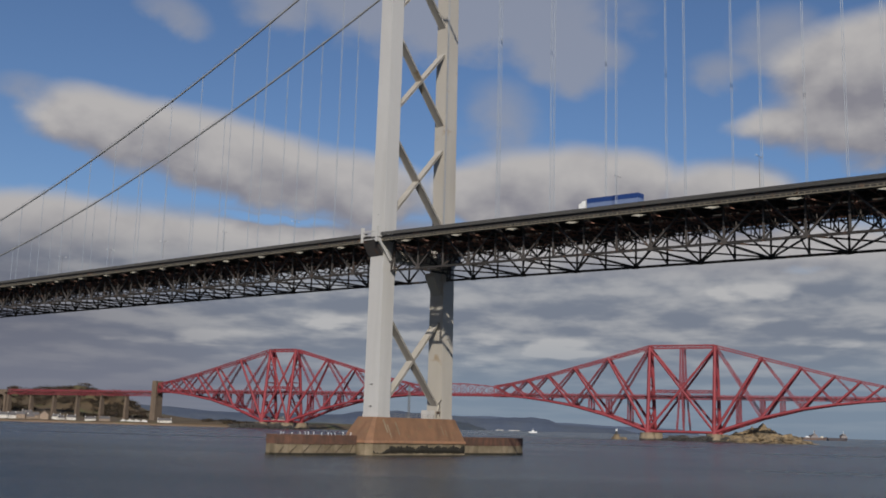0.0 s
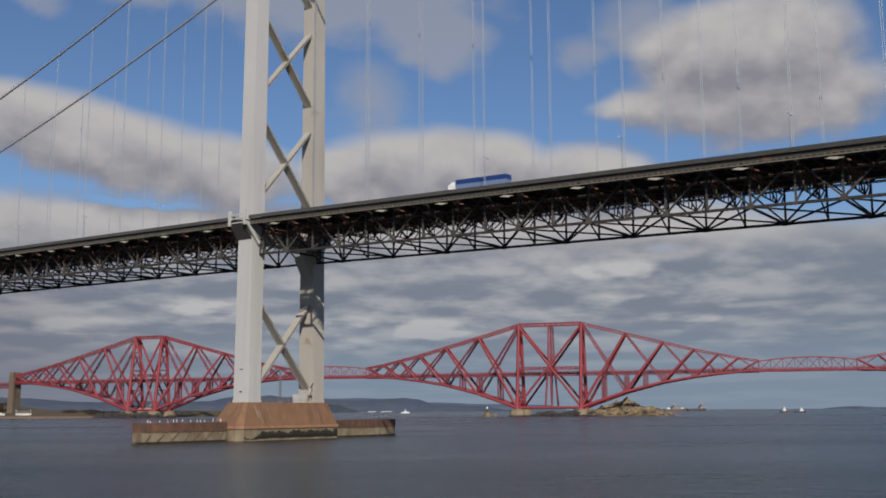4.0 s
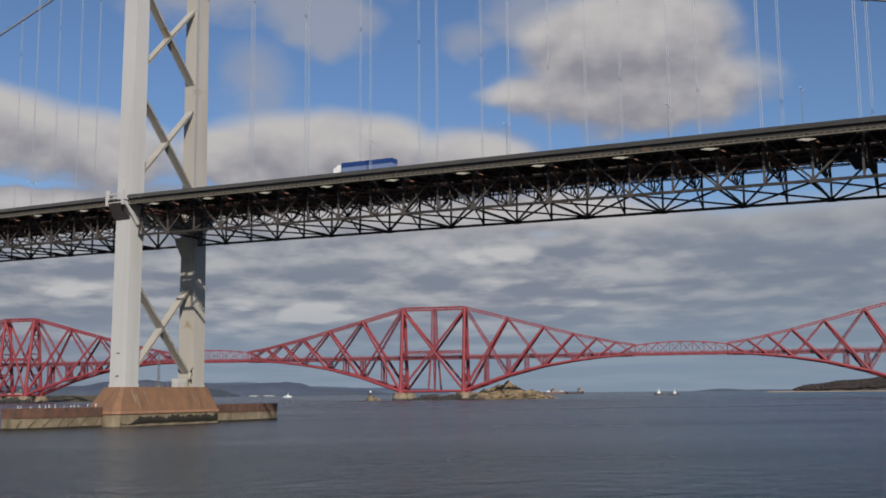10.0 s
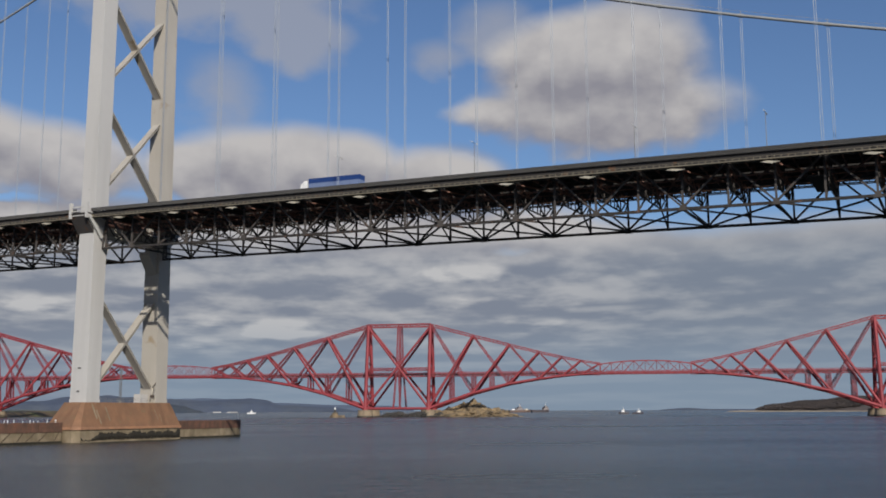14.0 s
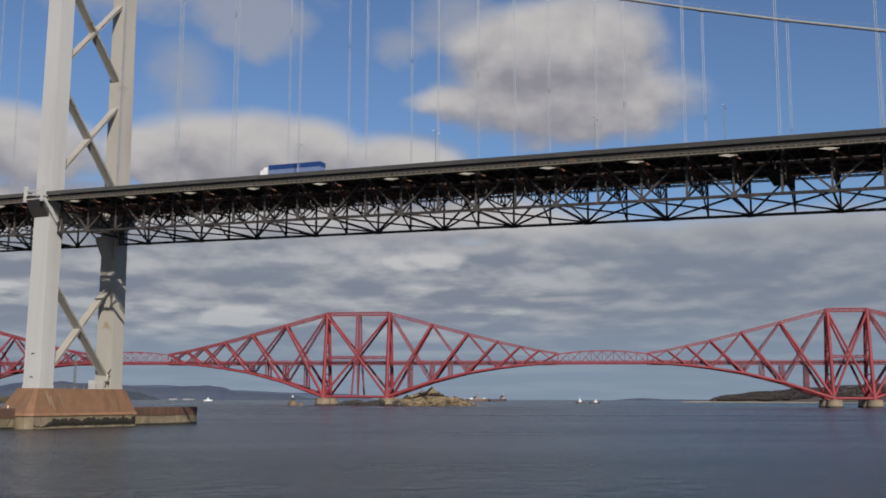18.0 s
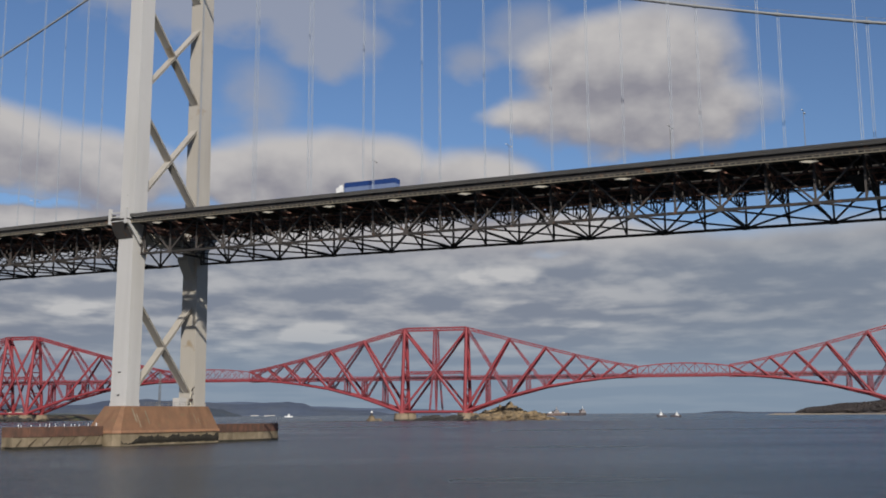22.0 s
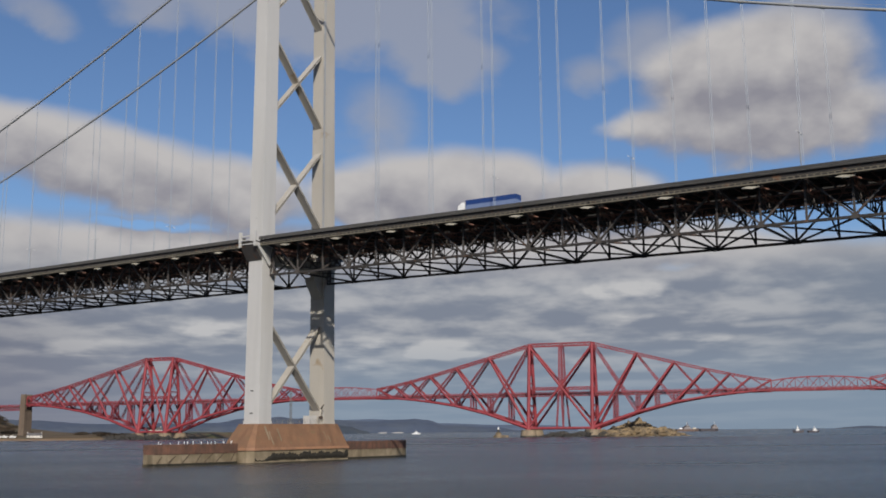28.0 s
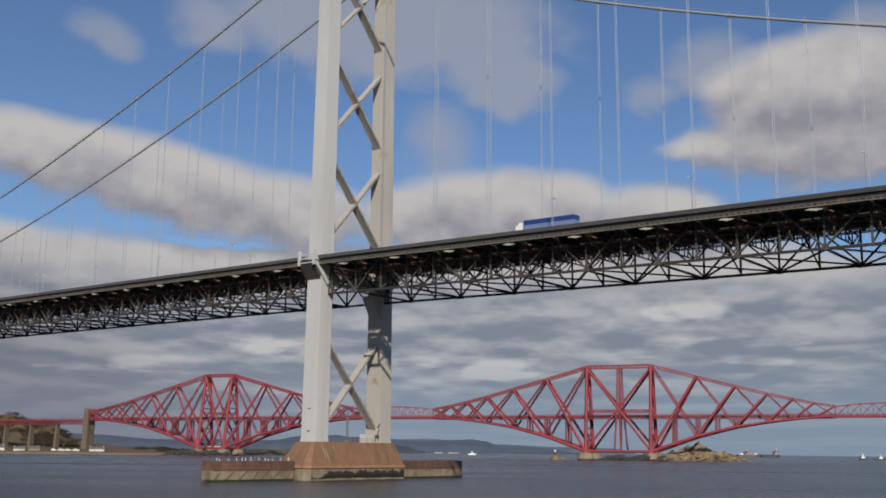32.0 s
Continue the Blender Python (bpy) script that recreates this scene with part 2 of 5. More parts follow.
STAIN = material("brown run stain", (0.13, 0.095, 0.06), (0.09, 0.065, 0.042), 0.9, 0, 0.4, 3.0, 0.2)
BROWN_TIMBER = material("dark brown fender boards", (0.16, 0.075, 0.048), (0.085, 0.05, 0.036), 0.8, 0, 0.4, 2.0, 0.4, 0.3, 0.7)
WEED = material("black tide weed", (0.014, 0.012, 0.008), (0.028, 0.022, 0.012), 0.8, 0, 0.4, 2.0, 0.4)
ROCK = material("sunlit brown rock", (0.27, 0.197, 0.112), (0.06, 0.048, 0.035), 0.9, 0, 0.12, 0.5, 0.6, 0.28)
DARK_ROCK = material("wet dark rock", (0.022, 0.021, 0.02), (0.05, 0.043, 0.036), 0.8, 0, 0.15, 0.5, 0.5)
GRASS = material("winter grass", (0.118, 0.078, 0.04), (0.066, 0.048, 0.026), 0.95, 0, 0.012, 0.1, 0.3, 0.35, 0, ((0.085, 0.088, 0.034), 0.06))
# haze over the far wood is mixed into its colour
POINT_WOOD = material("winter wood, haze in colour", (0.085, 0.069, 0.064), (0.05, 0.045, 0.046), 0.95, 0, 0.01, 0.06, 0.3, 0.3)
SCRUB = material("bare winter scrub", (0.066, 0.043, 0.027), (0.032, 0.027, 0.017), 0.95, 0, 0.02, 0.12, 0.5, 0.3)
SAND = material("pale beach and sea wall", (0.19, 0.125, 0.08), (0.11, 0.08, 0.055), 0.9, 0, 0.03, 0.3, 0.2)
# aerial haze is painted into these colours: paler and bluer with distance
FAR_HILL = material("distant hills, haze in colour", (0.055, 0.072, 0.112), (0.075, 0.09, 0.115), 1.0, 0, 0.006, 0.03, 0.0, 0.3)
FAR_HILL_2 = material("farther hills, more haze in colour", (0.08, 0.105, 0.155), (0.09, 0.115, 0.165), 1.0, 0, 0.002, 0.01, 0.0, 0.4)
NEAR_HILL = material("wooded hill, haze in colour", (0.034, 0.047, 0.068), (0.05, 0.06, 0.072), 1.0, 0, 0.012, 0.05, 0.0, 0.3)
FIELDS = material("winter fields, haze in colour", (0.105, 0.115, 0.1), (0.06, 0.07, 0.075), 1.0, 0, 0.01, 0.05, 0.0, 0.25)
BEACH = material("pale dry sand", (0.36, 0.29, 0.2), (0.26, 0.21, 0.15), 0.95, 0, 0.01, 0.1, 0.1)
HARLED = material("white harled wall", (0.74, 0.71, 0.66), (0.6, 0.56, 0.5), 0.9, 0, 0.1, 2.0, 0.1)
PINK_WALL = material("buff stone wall", (0.33, 0.25, 0.185), (0.25, 0.19, 0.145), 0.9, 0, 0.1, 2.0, 0.1)
SLATE = material("slate roof", (0.13, 0.12, 0.12), (0.09, 0.085, 0.085), 0.8, 0, 0.2, 2.0, 0.1)
DARK_GLASS = material("dark window", (0.03, 0.035, 0.045), (0.05, 0.055, 0.06), 0.15, 0, 0.5, 3.0, 0.0)
WHITE_PAINT = material("white ship paint", (0.78, 0.78, 0.77), (0.7, 0.7, 0.69), 0.5, 0, 0.2, 1.0, 0.0)
DARK_HULL = material("dark hull paint", (0.05, 0.055, 0.07), (0.09, 0.06, 0.055), 0.5, 0, 0.2, 1.0, 0.0)
SHIP_GREY = material("grey ship paint", (0.2, 0.2, 0.215), (0.27, 0.22, 0.2), 0.6, 0, 0.1, 1.0, 0.0)
RUST_HULL = material("rusty hull paint", (0.16, 0.1, 0.075), (0.1, 0.075, 0.07), 0.7, 0, 0.1, 1.0, 0.0)
BLUE_TARP = material("blue lorry curtain", (0.012, 0.04, 0.16), (0.016, 0.046, 0.18), 0.45, 0, 0.6, 3.0, 0.05)
LAMP_PAINT = material("pale grey lamp paint", (0.2, 0.2, 0.2), (0.16, 0.16, 0.16), 0.6, 0.2, 0.5, 3.0, 0.0)
BLUE_PALE = material("pale blue lorry skirt", (0.16, 0.21, 0.36), (0.14, 0.19, 0.32), 0.5, 0, 0.6, 3.0, 0.0)
RUBBER = material("black rubber", (0.02, 0.02, 0.02), (0.03, 0.03, 0.03), 0.8, 0, 2.0, 9.0, 0.1)
BUOY_RED = material("red marker paint", (0.5, 0.06, 0.05), (0.4, 0.05, 0.04), 0.6, 0, 0.5, 2.0, 0.0)


def water_material():
    m = bpy.data.materials.new("firth water")
    m.use_nodes = True
    N, L = m.node_tree.nodes, m.node_tree.links
    bsdf = N["Principled BSDF"]
    geo = N.new("ShaderNodeNewGeometry")

    def tex(stretch, sc, detail):
        mp = N.new("ShaderNodeMapping")
        mp.inputs["Scale"].default_value = stretch
        L.new(geo.outputs["Position"], mp.inputs[0])
        n = N.new("ShaderNodeTexNoise")
        n.inputs["Scale"].default_value, n.inputs["Detail"].default_value = sc, detail
        L.new(mp.outputs[0], n.inputs["Vector"])
        return n.outputs["Fac"]

    swell, chop, patch = tex((0.7, 1.0, 1.0), 0.35, 3), tex((0.9, 1.0, 1.0), 1.7, 3), tex((0.3, 1.0, 1.0), 0.012, 5)
    ramp = N.new("ShaderNodeMix")
    ramp.data_type = "RGBA"
    mr = N.new("ShaderNodeMapRange")
    mr.inputs[1].default_value, mr.inputs[2].default_value = 0.35, 0.7
    L.new(patch, mr.inputs[0])
    L.new(mr.outputs[0], ramp.inputs[0])
    ramp.inputs[6].default_value, ramp.inputs[7].default_value = (0.010, 0.022, 0.027, 1), (0.02, 0.028, 0.027, 1)
    L.new(ramp.outputs[2], bsdf.inputs["Base Color"])
    wind = N.new("ShaderNodeMapRange")
    L.new(patch, wind.inputs[0])
    wind.inputs[1].default_value, wind.inputs[2].default_value, wind.inputs[3].default_value, wind.inputs[4].default_value = 0.3, 0.7, 0.17, 0.3
    L.new(wind.outputs[0], bsdf.inputs["Roughness"])
    bsdf.inputs["IOR"].default_value = 1.33
    add = N.new("ShaderNodeMath")
    add.operation = "MULTIPLY_ADD"
    L.new(chop, add.inputs[0])
    add.inputs[1].default_value = 0.4
    L.new(swell, add.inputs[2])
    b = N.new("ShaderNodeBump")
    b.inputs["Strength"].default_value, b.inputs["Distance"].default_value = 1.0, 0.66
    L.new(add.outputs[0], b.inputs["Height"])
    L.new(b.outputs[0], bsdf.inputs["Normal"])
    return m


WATER = water_material()

# ---- building helpers ----
class Shape:
    """Vertices and faces of one mesh."""

    def __init__(self):
        self.v, self.f = [], []

    def box8(self, pts):
        k = len(self.v)
        self.v += [tuple(p) for p in pts]
        self.f += [tuple(k + i for i in q) for q in ((0, 3, 2, 1), (4, 5, 6, 7), (0, 1, 5, 4), (1, 2, 6, 5), (2, 3, 7, 6), (3, 0, 4, 7))]
        return self

    def bar(self, p, q, wide, deep, up=(0, 0, 1)):
        """A straight bar from p to q; wide across, deep along up."""
        p, q, up = Vector(p), Vector(q), Vector(up)
        t = (q - p).normalized()
        side = t.cross(up)
        if side.length < 1e-4:
            side = t.cross(Vector((1, 0, 0)))
        side.normalize()
        top = side.cross(t)
        a, b = side * wide / 2, top * deep / 2
        return self.box8([p - a - b, p + a - b, p + a + b, p - a + b, q - a - b, q + a - b, q + a + b, q - a + b])

    def tube(self, p, q, r0, r1=None, n=10, caps=True):
        r1 = r0 if r1 is None else r1
        p, q = Vector(p), Vector(q)
        t = (q - p).normalized()
        a = t.orthogonal().normalized()
        b = t.cross(a)
        k = len(self.v)
        for c, r in ((p, r0), (q, r1)):
            for i in range(n):
                w = 2 * math.pi * i / n
                self.v.append(tuple(c + (a * math.cos(w) + b * math.sin(w)) * r))
        for i in range(n):
            j = (i + 1) % n
            self.f.append((k + i, k + j, k + n + j, k + n + i))
        if caps:  # each cap has a rim of its own, so that it never rounds the side
            m = len(self.v)
            self.v += self.v[k:k + 2 * n]
            self.f.append(tuple(m + i for i in reversed(range(n))))
            self.f.append(tuple(m + n + i for i in range(n)))
        return self

    def prism(self, outline, top, z0, z1):
        """A closed outline at z0 and one of as many corners at z1."""
        k, n = len(self.v), len(outline)
        self.v += [(x, y, z0) for x, y in outline] + [(x, y, z1) for x, y in top]
        self.f += [(k + i, k + (i + 1) % n, k + n + (i + 1) % n, k + n + i) for i in range(n)]
        self.f += [tuple(k + i for i in reversed(range(n))), tuple(k + n + i for i in range(n))]
        return self

    def lattice(self, p, q, wide, deep, up=(0, 0, 1), bay=None, flange=0.3, lace=0.16):
        """A box girder of four corner angles with zigzag lacing on all sides."""
        p, q, up = Vector(p), Vector(q), Vector(up)
        t = q - p
        length = t.length
        t.normalize()
        side = t.cross(up)
        if side.length < 1e-4:
            side = t.cross(Vector((1, 0, 0)))
        side.normalize()
        top = side.cross(t)
        a, b = side * wide / 2, top * deep / 2
        corners = [-a - b, a - b, a + b, -a + b]
        for c in corners:
            self.bar(p + c, q + c, flange, flange, top)
        n = max(2, round(length / (bay or max(wide, deep) * 1.1)))
        for c0, c1, w in ((0, 3, 1), (1, 2, 1), (0, 1, 0), (3, 2, 0)):
            for i in range(n):
                x0, x1 = p + t * (length * i / n), p + t * (length * (i + 1) / n)
                k0, k1 = (corners[c0], corners[c1]) if i % 2 else (corners[c1], corners[c0])
                self.bar(x0 + k0, x1 + k1, lace, lace, side if w else top)
        return self


def mesh_of(name, shape, mat, smooth=False):
    me = bpy.data.meshes.new(name)
    me.from_pydata(shape.v, [], shape.f)
    me.materials.append(mat)
    if smooth:
        me.polygons.foreach_set("use_smooth", [True] * len(me.polygons))
    return me


def part(name, shape, mat, parent=None, label="", smooth=False):
    ob = new(name, mesh_of(name, shape, mat, smooth))
    ob.parent = parent
    return tagged(ob, label)


def thing(name, label, category, group="", kind="", at=(0, 0, 0)):
    ob = new(name)
    ob.empty_display_size = 1.0
    ob.location = at
    return tagged(ob, label, category, group, kind)


def solo(name, shape, mat, label, category="", group="", kind="", smooth=False):
    return tagged(part(name, shape, mat, None, label, smooth), label, category, group, kind)


def bearing(az, dist, z=0.0):
    """A place at a bearing in degrees from the y axis, and a distance from the eye."""
    return Vector((math.sin(radians(az)) * dist, math.cos(radians(az)) * dist, z))

# ---- the water: one sheet out to the horizon ----
def sea():
    sh = Shape()
    radii = [0, 30, 80, 160, 300, 500, 800, 1200, 1700, 2300, 3000, 3700, 4300, 4900]
    n = 96
    for r in radii:
        far = max(0.0, (r - 2000) / 2900)
        for i in range(n):
            a = 2 * math.pi * i / n
            sh.v.append((r * math.sin(a), r * math.cos(a), 6.6 * far * far if r > 2000 else 0.0))
    for k in range(len(radii) - 1):
        for i in range(n):
            j = (i + 1) % n
            sh.f.append((k * n + i, (k + 1) * n + i, (k + 1) * n + j, k * n + j))
    return solo("water", sh, WATER, "grey-blue rippled tidal water of a wide firth", "water", kind="structure", smooth=True)


sea()

# ---- the road bridge: a frame of its own; s along it, w across, z up ----
ROAD_AT, ROAD_ANGLE = Vector((9.728, 301.844)), -0.73390
ALONG = Vector((math.cos(ROAD_ANGLE), math.sin(ROAD_ANGLE)))
ACROSS = Vector((math.sin(ROAD_ANGLE), -math.cos(ROAD_ANGLE)))
PANEL, GAUGE, TOWER_S = 18.288, 23.8, -13.0
UPV = Vector((0, 0, 1))


def rd(s, w, z):
    p = ROAD_AT + ALONG * s + ACROSS * w
    return Vector((p.x, p.y, z))


def chord(s):
    """Height of the bottom chord: falls towards the shore, rises towards mid-span."""
    if s > TOWER_S:
        return 50.97 - 0.0208 * s
    x = TOWER_S - s
    return 51.24 + 0.0140 * x - 0.0000095 * x * x


def cable_z(s):
    if s > TOWER_S:
        x = s - TOWER_S
        return 160.0 - 0.468 * x + 0.00051 * x * x
    x = (TOWER_S - s) / 1006.0
    return 160.0 - 4 * 91.0 * x * (1 - x)


def beam(sh, s0, w0, h0, s1, w1, h1, wide, deep, up=None):
    """A bar between two places given by s, w and the height over the bottom chord."""
    return sh.bar(rd(s0, w0, chord(s0) + h0), rd(s1, w1, chord(s1) + h1), wide, deep, up or UPV)


SPANS = (
    ("bridge_side_span", 0.0, 1, 17, "steel truss side span of the suspension bridge, weathered grey paint"),
    ("bridge_main_span", -26.0, -1, 36, "long steel truss main span of the suspension bridge, weathered grey"),
)
TOP = 9.0


def deck_span(name, first, sign, count, label):
    root = thing(name, label, "bridge span", at=rd(first, 0, 0))
    inv = Matrix.Translation(-root.location)

    def add(pname, sh, mat, plabel=""):
        ob = part(pname, sh, mat, root, plabel)
        ob.matrix_parent_inverse = inv
        return ob

    half = PANEL / 2
    start = TOWER_S + sign * 2.6
    ends = [start] + [first + sign * half * k for k in range(-1, 2 * count + 1)]
    for k in range(len(ends) - 1):
        s0, s1 = ends[k], ends[k + 1]
        bottom_first = k % 2 == 0 and k > 0  # the bottom nodes lie at odd stations
        for w in (0.0, GAUGE):
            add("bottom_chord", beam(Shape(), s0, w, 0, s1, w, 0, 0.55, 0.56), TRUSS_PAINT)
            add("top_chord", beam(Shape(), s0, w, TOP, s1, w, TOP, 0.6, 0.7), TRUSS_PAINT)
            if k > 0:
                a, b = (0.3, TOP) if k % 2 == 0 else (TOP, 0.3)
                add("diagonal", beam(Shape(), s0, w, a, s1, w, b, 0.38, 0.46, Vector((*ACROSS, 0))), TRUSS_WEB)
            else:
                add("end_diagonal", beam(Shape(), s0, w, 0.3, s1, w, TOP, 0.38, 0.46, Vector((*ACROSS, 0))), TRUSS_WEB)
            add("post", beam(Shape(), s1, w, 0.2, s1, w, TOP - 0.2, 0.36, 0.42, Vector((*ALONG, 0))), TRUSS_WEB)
            if k % 2 == 1:  # gusset plates at a bottom node
                g = Shape()
                g.box8([rd(s1 + a, w + b, chord(s1) + z) for b in (-0.38, 0.38) for a, z in ((-0.9, -0.36), (0.9, -0.36), (0.45, 0.7), (-0.45, 0.7))])
                add("gusset", g, TRUSS_WEB)
        # cross frame and floor beam
        if k % 2 == 0:
            sw = Shape()
            beam(sw, s1, 0.0, 0.3, s1, GAUGE / 2, TOP - 1.2, 0.3, 0.3)
            beam(sw, s1, GAUGE, 0.3, s1, GAUGE / 2, TOP - 1.2, 0.3, 0.3)
            add("sway_brace", sw, TRUSS_WEB)
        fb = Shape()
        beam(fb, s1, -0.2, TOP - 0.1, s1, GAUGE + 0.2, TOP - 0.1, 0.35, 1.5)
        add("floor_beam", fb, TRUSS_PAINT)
        low = Shape()
        for w in (4.0, 8.0, 15.8, 19.8):
            beam(low, s1, w, TOP - 0.9, s1, w, TOP - 2.6, 0.22, 0.22)
        beam(low, s1, 1.2, TOP - 2.6, s1, GAUGE - 1.2, TOP - 2.6, 0.28, 0.3)
        for j in range(10):
            wa, wb = 1.4 + 2.1 * j, 1.4 + 2.1 * (j + 1)
            za, zb = (TOP - 2.6, TOP - 0.8) if j % 2 else (TOP - 0.8, TOP - 2.6)
            beam(low, s1, wa, za, s1, wb, zb, 0.18, 0.18)
        add("cross_truss", low, RUST_JOIST)
        # short members between the long sway braces and the floor truss
        dp = Shape()
        for side in (0, 1):
            def across(w):
                return GAUGE - w if side else w
            for w_a, h_a, w_b in ((5.9, 3.7, 5.9), (5.9, 3.7, 1.6), (8.9, 3.7, 7.9), (3.0, 3.7, 0.3), (5.9, 3.7, 10.4)):
                beam(dp, s1, across(w_a), h_a, s1, across(w_b), TOP - 2.6, 0.24, 0.24)
        beam(dp, s1, 2.8, 3.7, s1, GAUGE - 2.8, 3.7, 0.26, 0.26)
        for w in (10.4, 13.4):
            beam(dp, s1, w, 3.7, s1, w, TOP - 2.6, 0.2, 0.2)
        add("cross_frame", dp, TRUSS_WEB)
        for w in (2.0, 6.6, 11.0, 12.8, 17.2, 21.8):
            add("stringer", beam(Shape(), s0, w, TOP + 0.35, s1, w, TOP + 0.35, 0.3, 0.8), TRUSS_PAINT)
        for f in (0.33, 0.67):
            sj = s0 + (s1 - s0) * f
            add("cross_joist", beam(Shape(), sj, 0.6, TOP + 0.3, sj, GAUGE - 0.6, TOP + 0.3, 0.25, 0.55), RUST_JOIST)
        add("top_lateral", beam(Shape(), s0, 0.4 if k % 2 else GAUGE - 0.4, TOP - 0.9, s1, GAUGE - 0.4 if k % 2 else 0.4, TOP - 0.9, 0.3, 0.3), RUST_JOIST)
        # lighter rails repeat the sunlit streaks seen under the floor, by colour alone
        for w in (3.4, 8.2, 15.6, 20.4):
            add("inspection_rail", beam(Shape(), s0, w, TOP - 2.4, s1, w, TOP - 2.4, 0.16, 0.2), RUST_JOIST)
        for w0, w1 in ((0.9, 11.3), (12.5, 22.9)):
            sl = Shape()
            sl.box8([rd(s, w, chord(s) + z) for z in (TOP + 0.75, TOP + 1.0) for s, w in ((s0, w0), (s1, w0), (s1, w1), (s0, w1))])
            add("carriageway_slab", sl, ASPHALT)
        for w0, w1, edge, way in ((-4.0, -0.9, -4.6, -1), (24.7, 27.8, 28.4, 1)):
            sl = Shape()
            sl.box8([rd(s, w, chord(s) + z) for z in (TOP - 0.22, TOP - 0.02) for s, w in ((s0, w0), (s1, w0), (s1, w1), (s0, w1))])
            add("footway_slab", sl, ASPHALT)
            lip = TOP if way > 0 else TOP + 0.75
            eb = Shape()
            beam(eb, s0, edge - way * 0.55, lip - 0.35, s1, edge - way * 0.55, lip - 0.35, 0.08, 1.65 if way > 0 else 1.0)
            add("edge_beam", eb, TRUSS_PAINT)
            fl = Shape()
            beam(fl, s0, edge + way * 0.1, lip - 1.2, s1, edge + way * 0.1, lip - 1.2, 0.5, 0.22)
            beam(fl, s0, edge + way * 0.1, lip - 0.62, s1, edge + way * 0.1, lip - 0.62, 0.12, 0.08)
            ticks = 7
            for j in range(ticks):
                s = s0 + (s1 - s0) * (j + 0.5) / ticks
                beam(fl, s, edge + way * 0.12, lip - 1.1, s, edge + way * 0.12, lip - 0.62, 0.16, 0.16)
            add("edge_flange", fl, FLANGE_PAINT, "pale buff edge flange with small brackets")
            rl = Shape()
            for z, d in ((1.25, 0.12), (0.45, 0.08), (0.85, 0.06)):
                beam(rl, s0, edge, TOP + z, s1, edge, TOP + z, 0.14, d)
            bars = 72
            for j in range(bars):
                s = s0 + (s1 - s0) * (j + 0.5) / bars
                beam(rl, s, edge, TOP + 0.42, s, edge, TOP + 1.22, 0.10, 0.10)
                if j % 24 == 12:
                    beam(rl, s, edge - way * 0.5, TOP + 0.1, s, edge, TOP + 0.5, 0.06, 0.06)
            add("railing", rl, RAIL_PAINT, "close-barred grey footway railing")
        for w in (0.5, 11.9, 23.3):
            ba = Shape()
            beam(ba, s0, w, TOP + 1.55, s1, w, TOP + 1.55, 0.12, 0.3)
            for j in range(3):
                s = s0 + (s1 - s0) * (j + 0.5) / 3
                beam(ba, s, w, TOP + 0.9, s, w, TOP + 1.6, 0.12, 0.12)
            add("crash_barrier", ba, RAIL_PAINT)
        # brackets that carry the footway
        for w0, w1 in ((0.0, -4.4), (GAUGE, 28.2)):
            br = Shape()
            br.box8([rd(s1 + a, w, chord(s1) + z) for a in (-0.12, 0.12) for w, z in ((w0, TOP - 1.5), (w1, TOP - 0.6), (w1, TOP - 0.25), (w0, TOP - 0.25))])
            add("footway_bracket", br, TRUSS_PAINT)
        if k % 2 == 1:
            for w0, way in ((28.2, 1),):
                lz = Shape()
                lz.box8([rd(s1 + x, w0 + way * (y + 0.35 * h), chord(s1) + TOP - 1.95 + h) for y in (0.4, 0.8) for x, h in ((-1.9, 0.1), (0.2, -0.3), (1.9, -0.05), (-0.6, 0.28))])
                add("access_plate", lz, PLATE_PAINT, "cream plate hung below the footway edge")
    # bottom laterals between the two chords
    nodes = [first + sign * PANEL * k for k in range(0, count)]
    for k, s in enumerate(nodes):
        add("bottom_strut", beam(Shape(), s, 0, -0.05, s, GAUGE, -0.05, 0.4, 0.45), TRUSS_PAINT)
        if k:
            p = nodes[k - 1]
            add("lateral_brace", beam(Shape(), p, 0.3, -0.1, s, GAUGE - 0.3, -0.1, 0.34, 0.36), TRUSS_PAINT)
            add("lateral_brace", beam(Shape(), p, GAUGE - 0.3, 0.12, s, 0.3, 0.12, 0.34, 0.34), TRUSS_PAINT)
    return root


for row in SPANS:
    deck_span(*row)


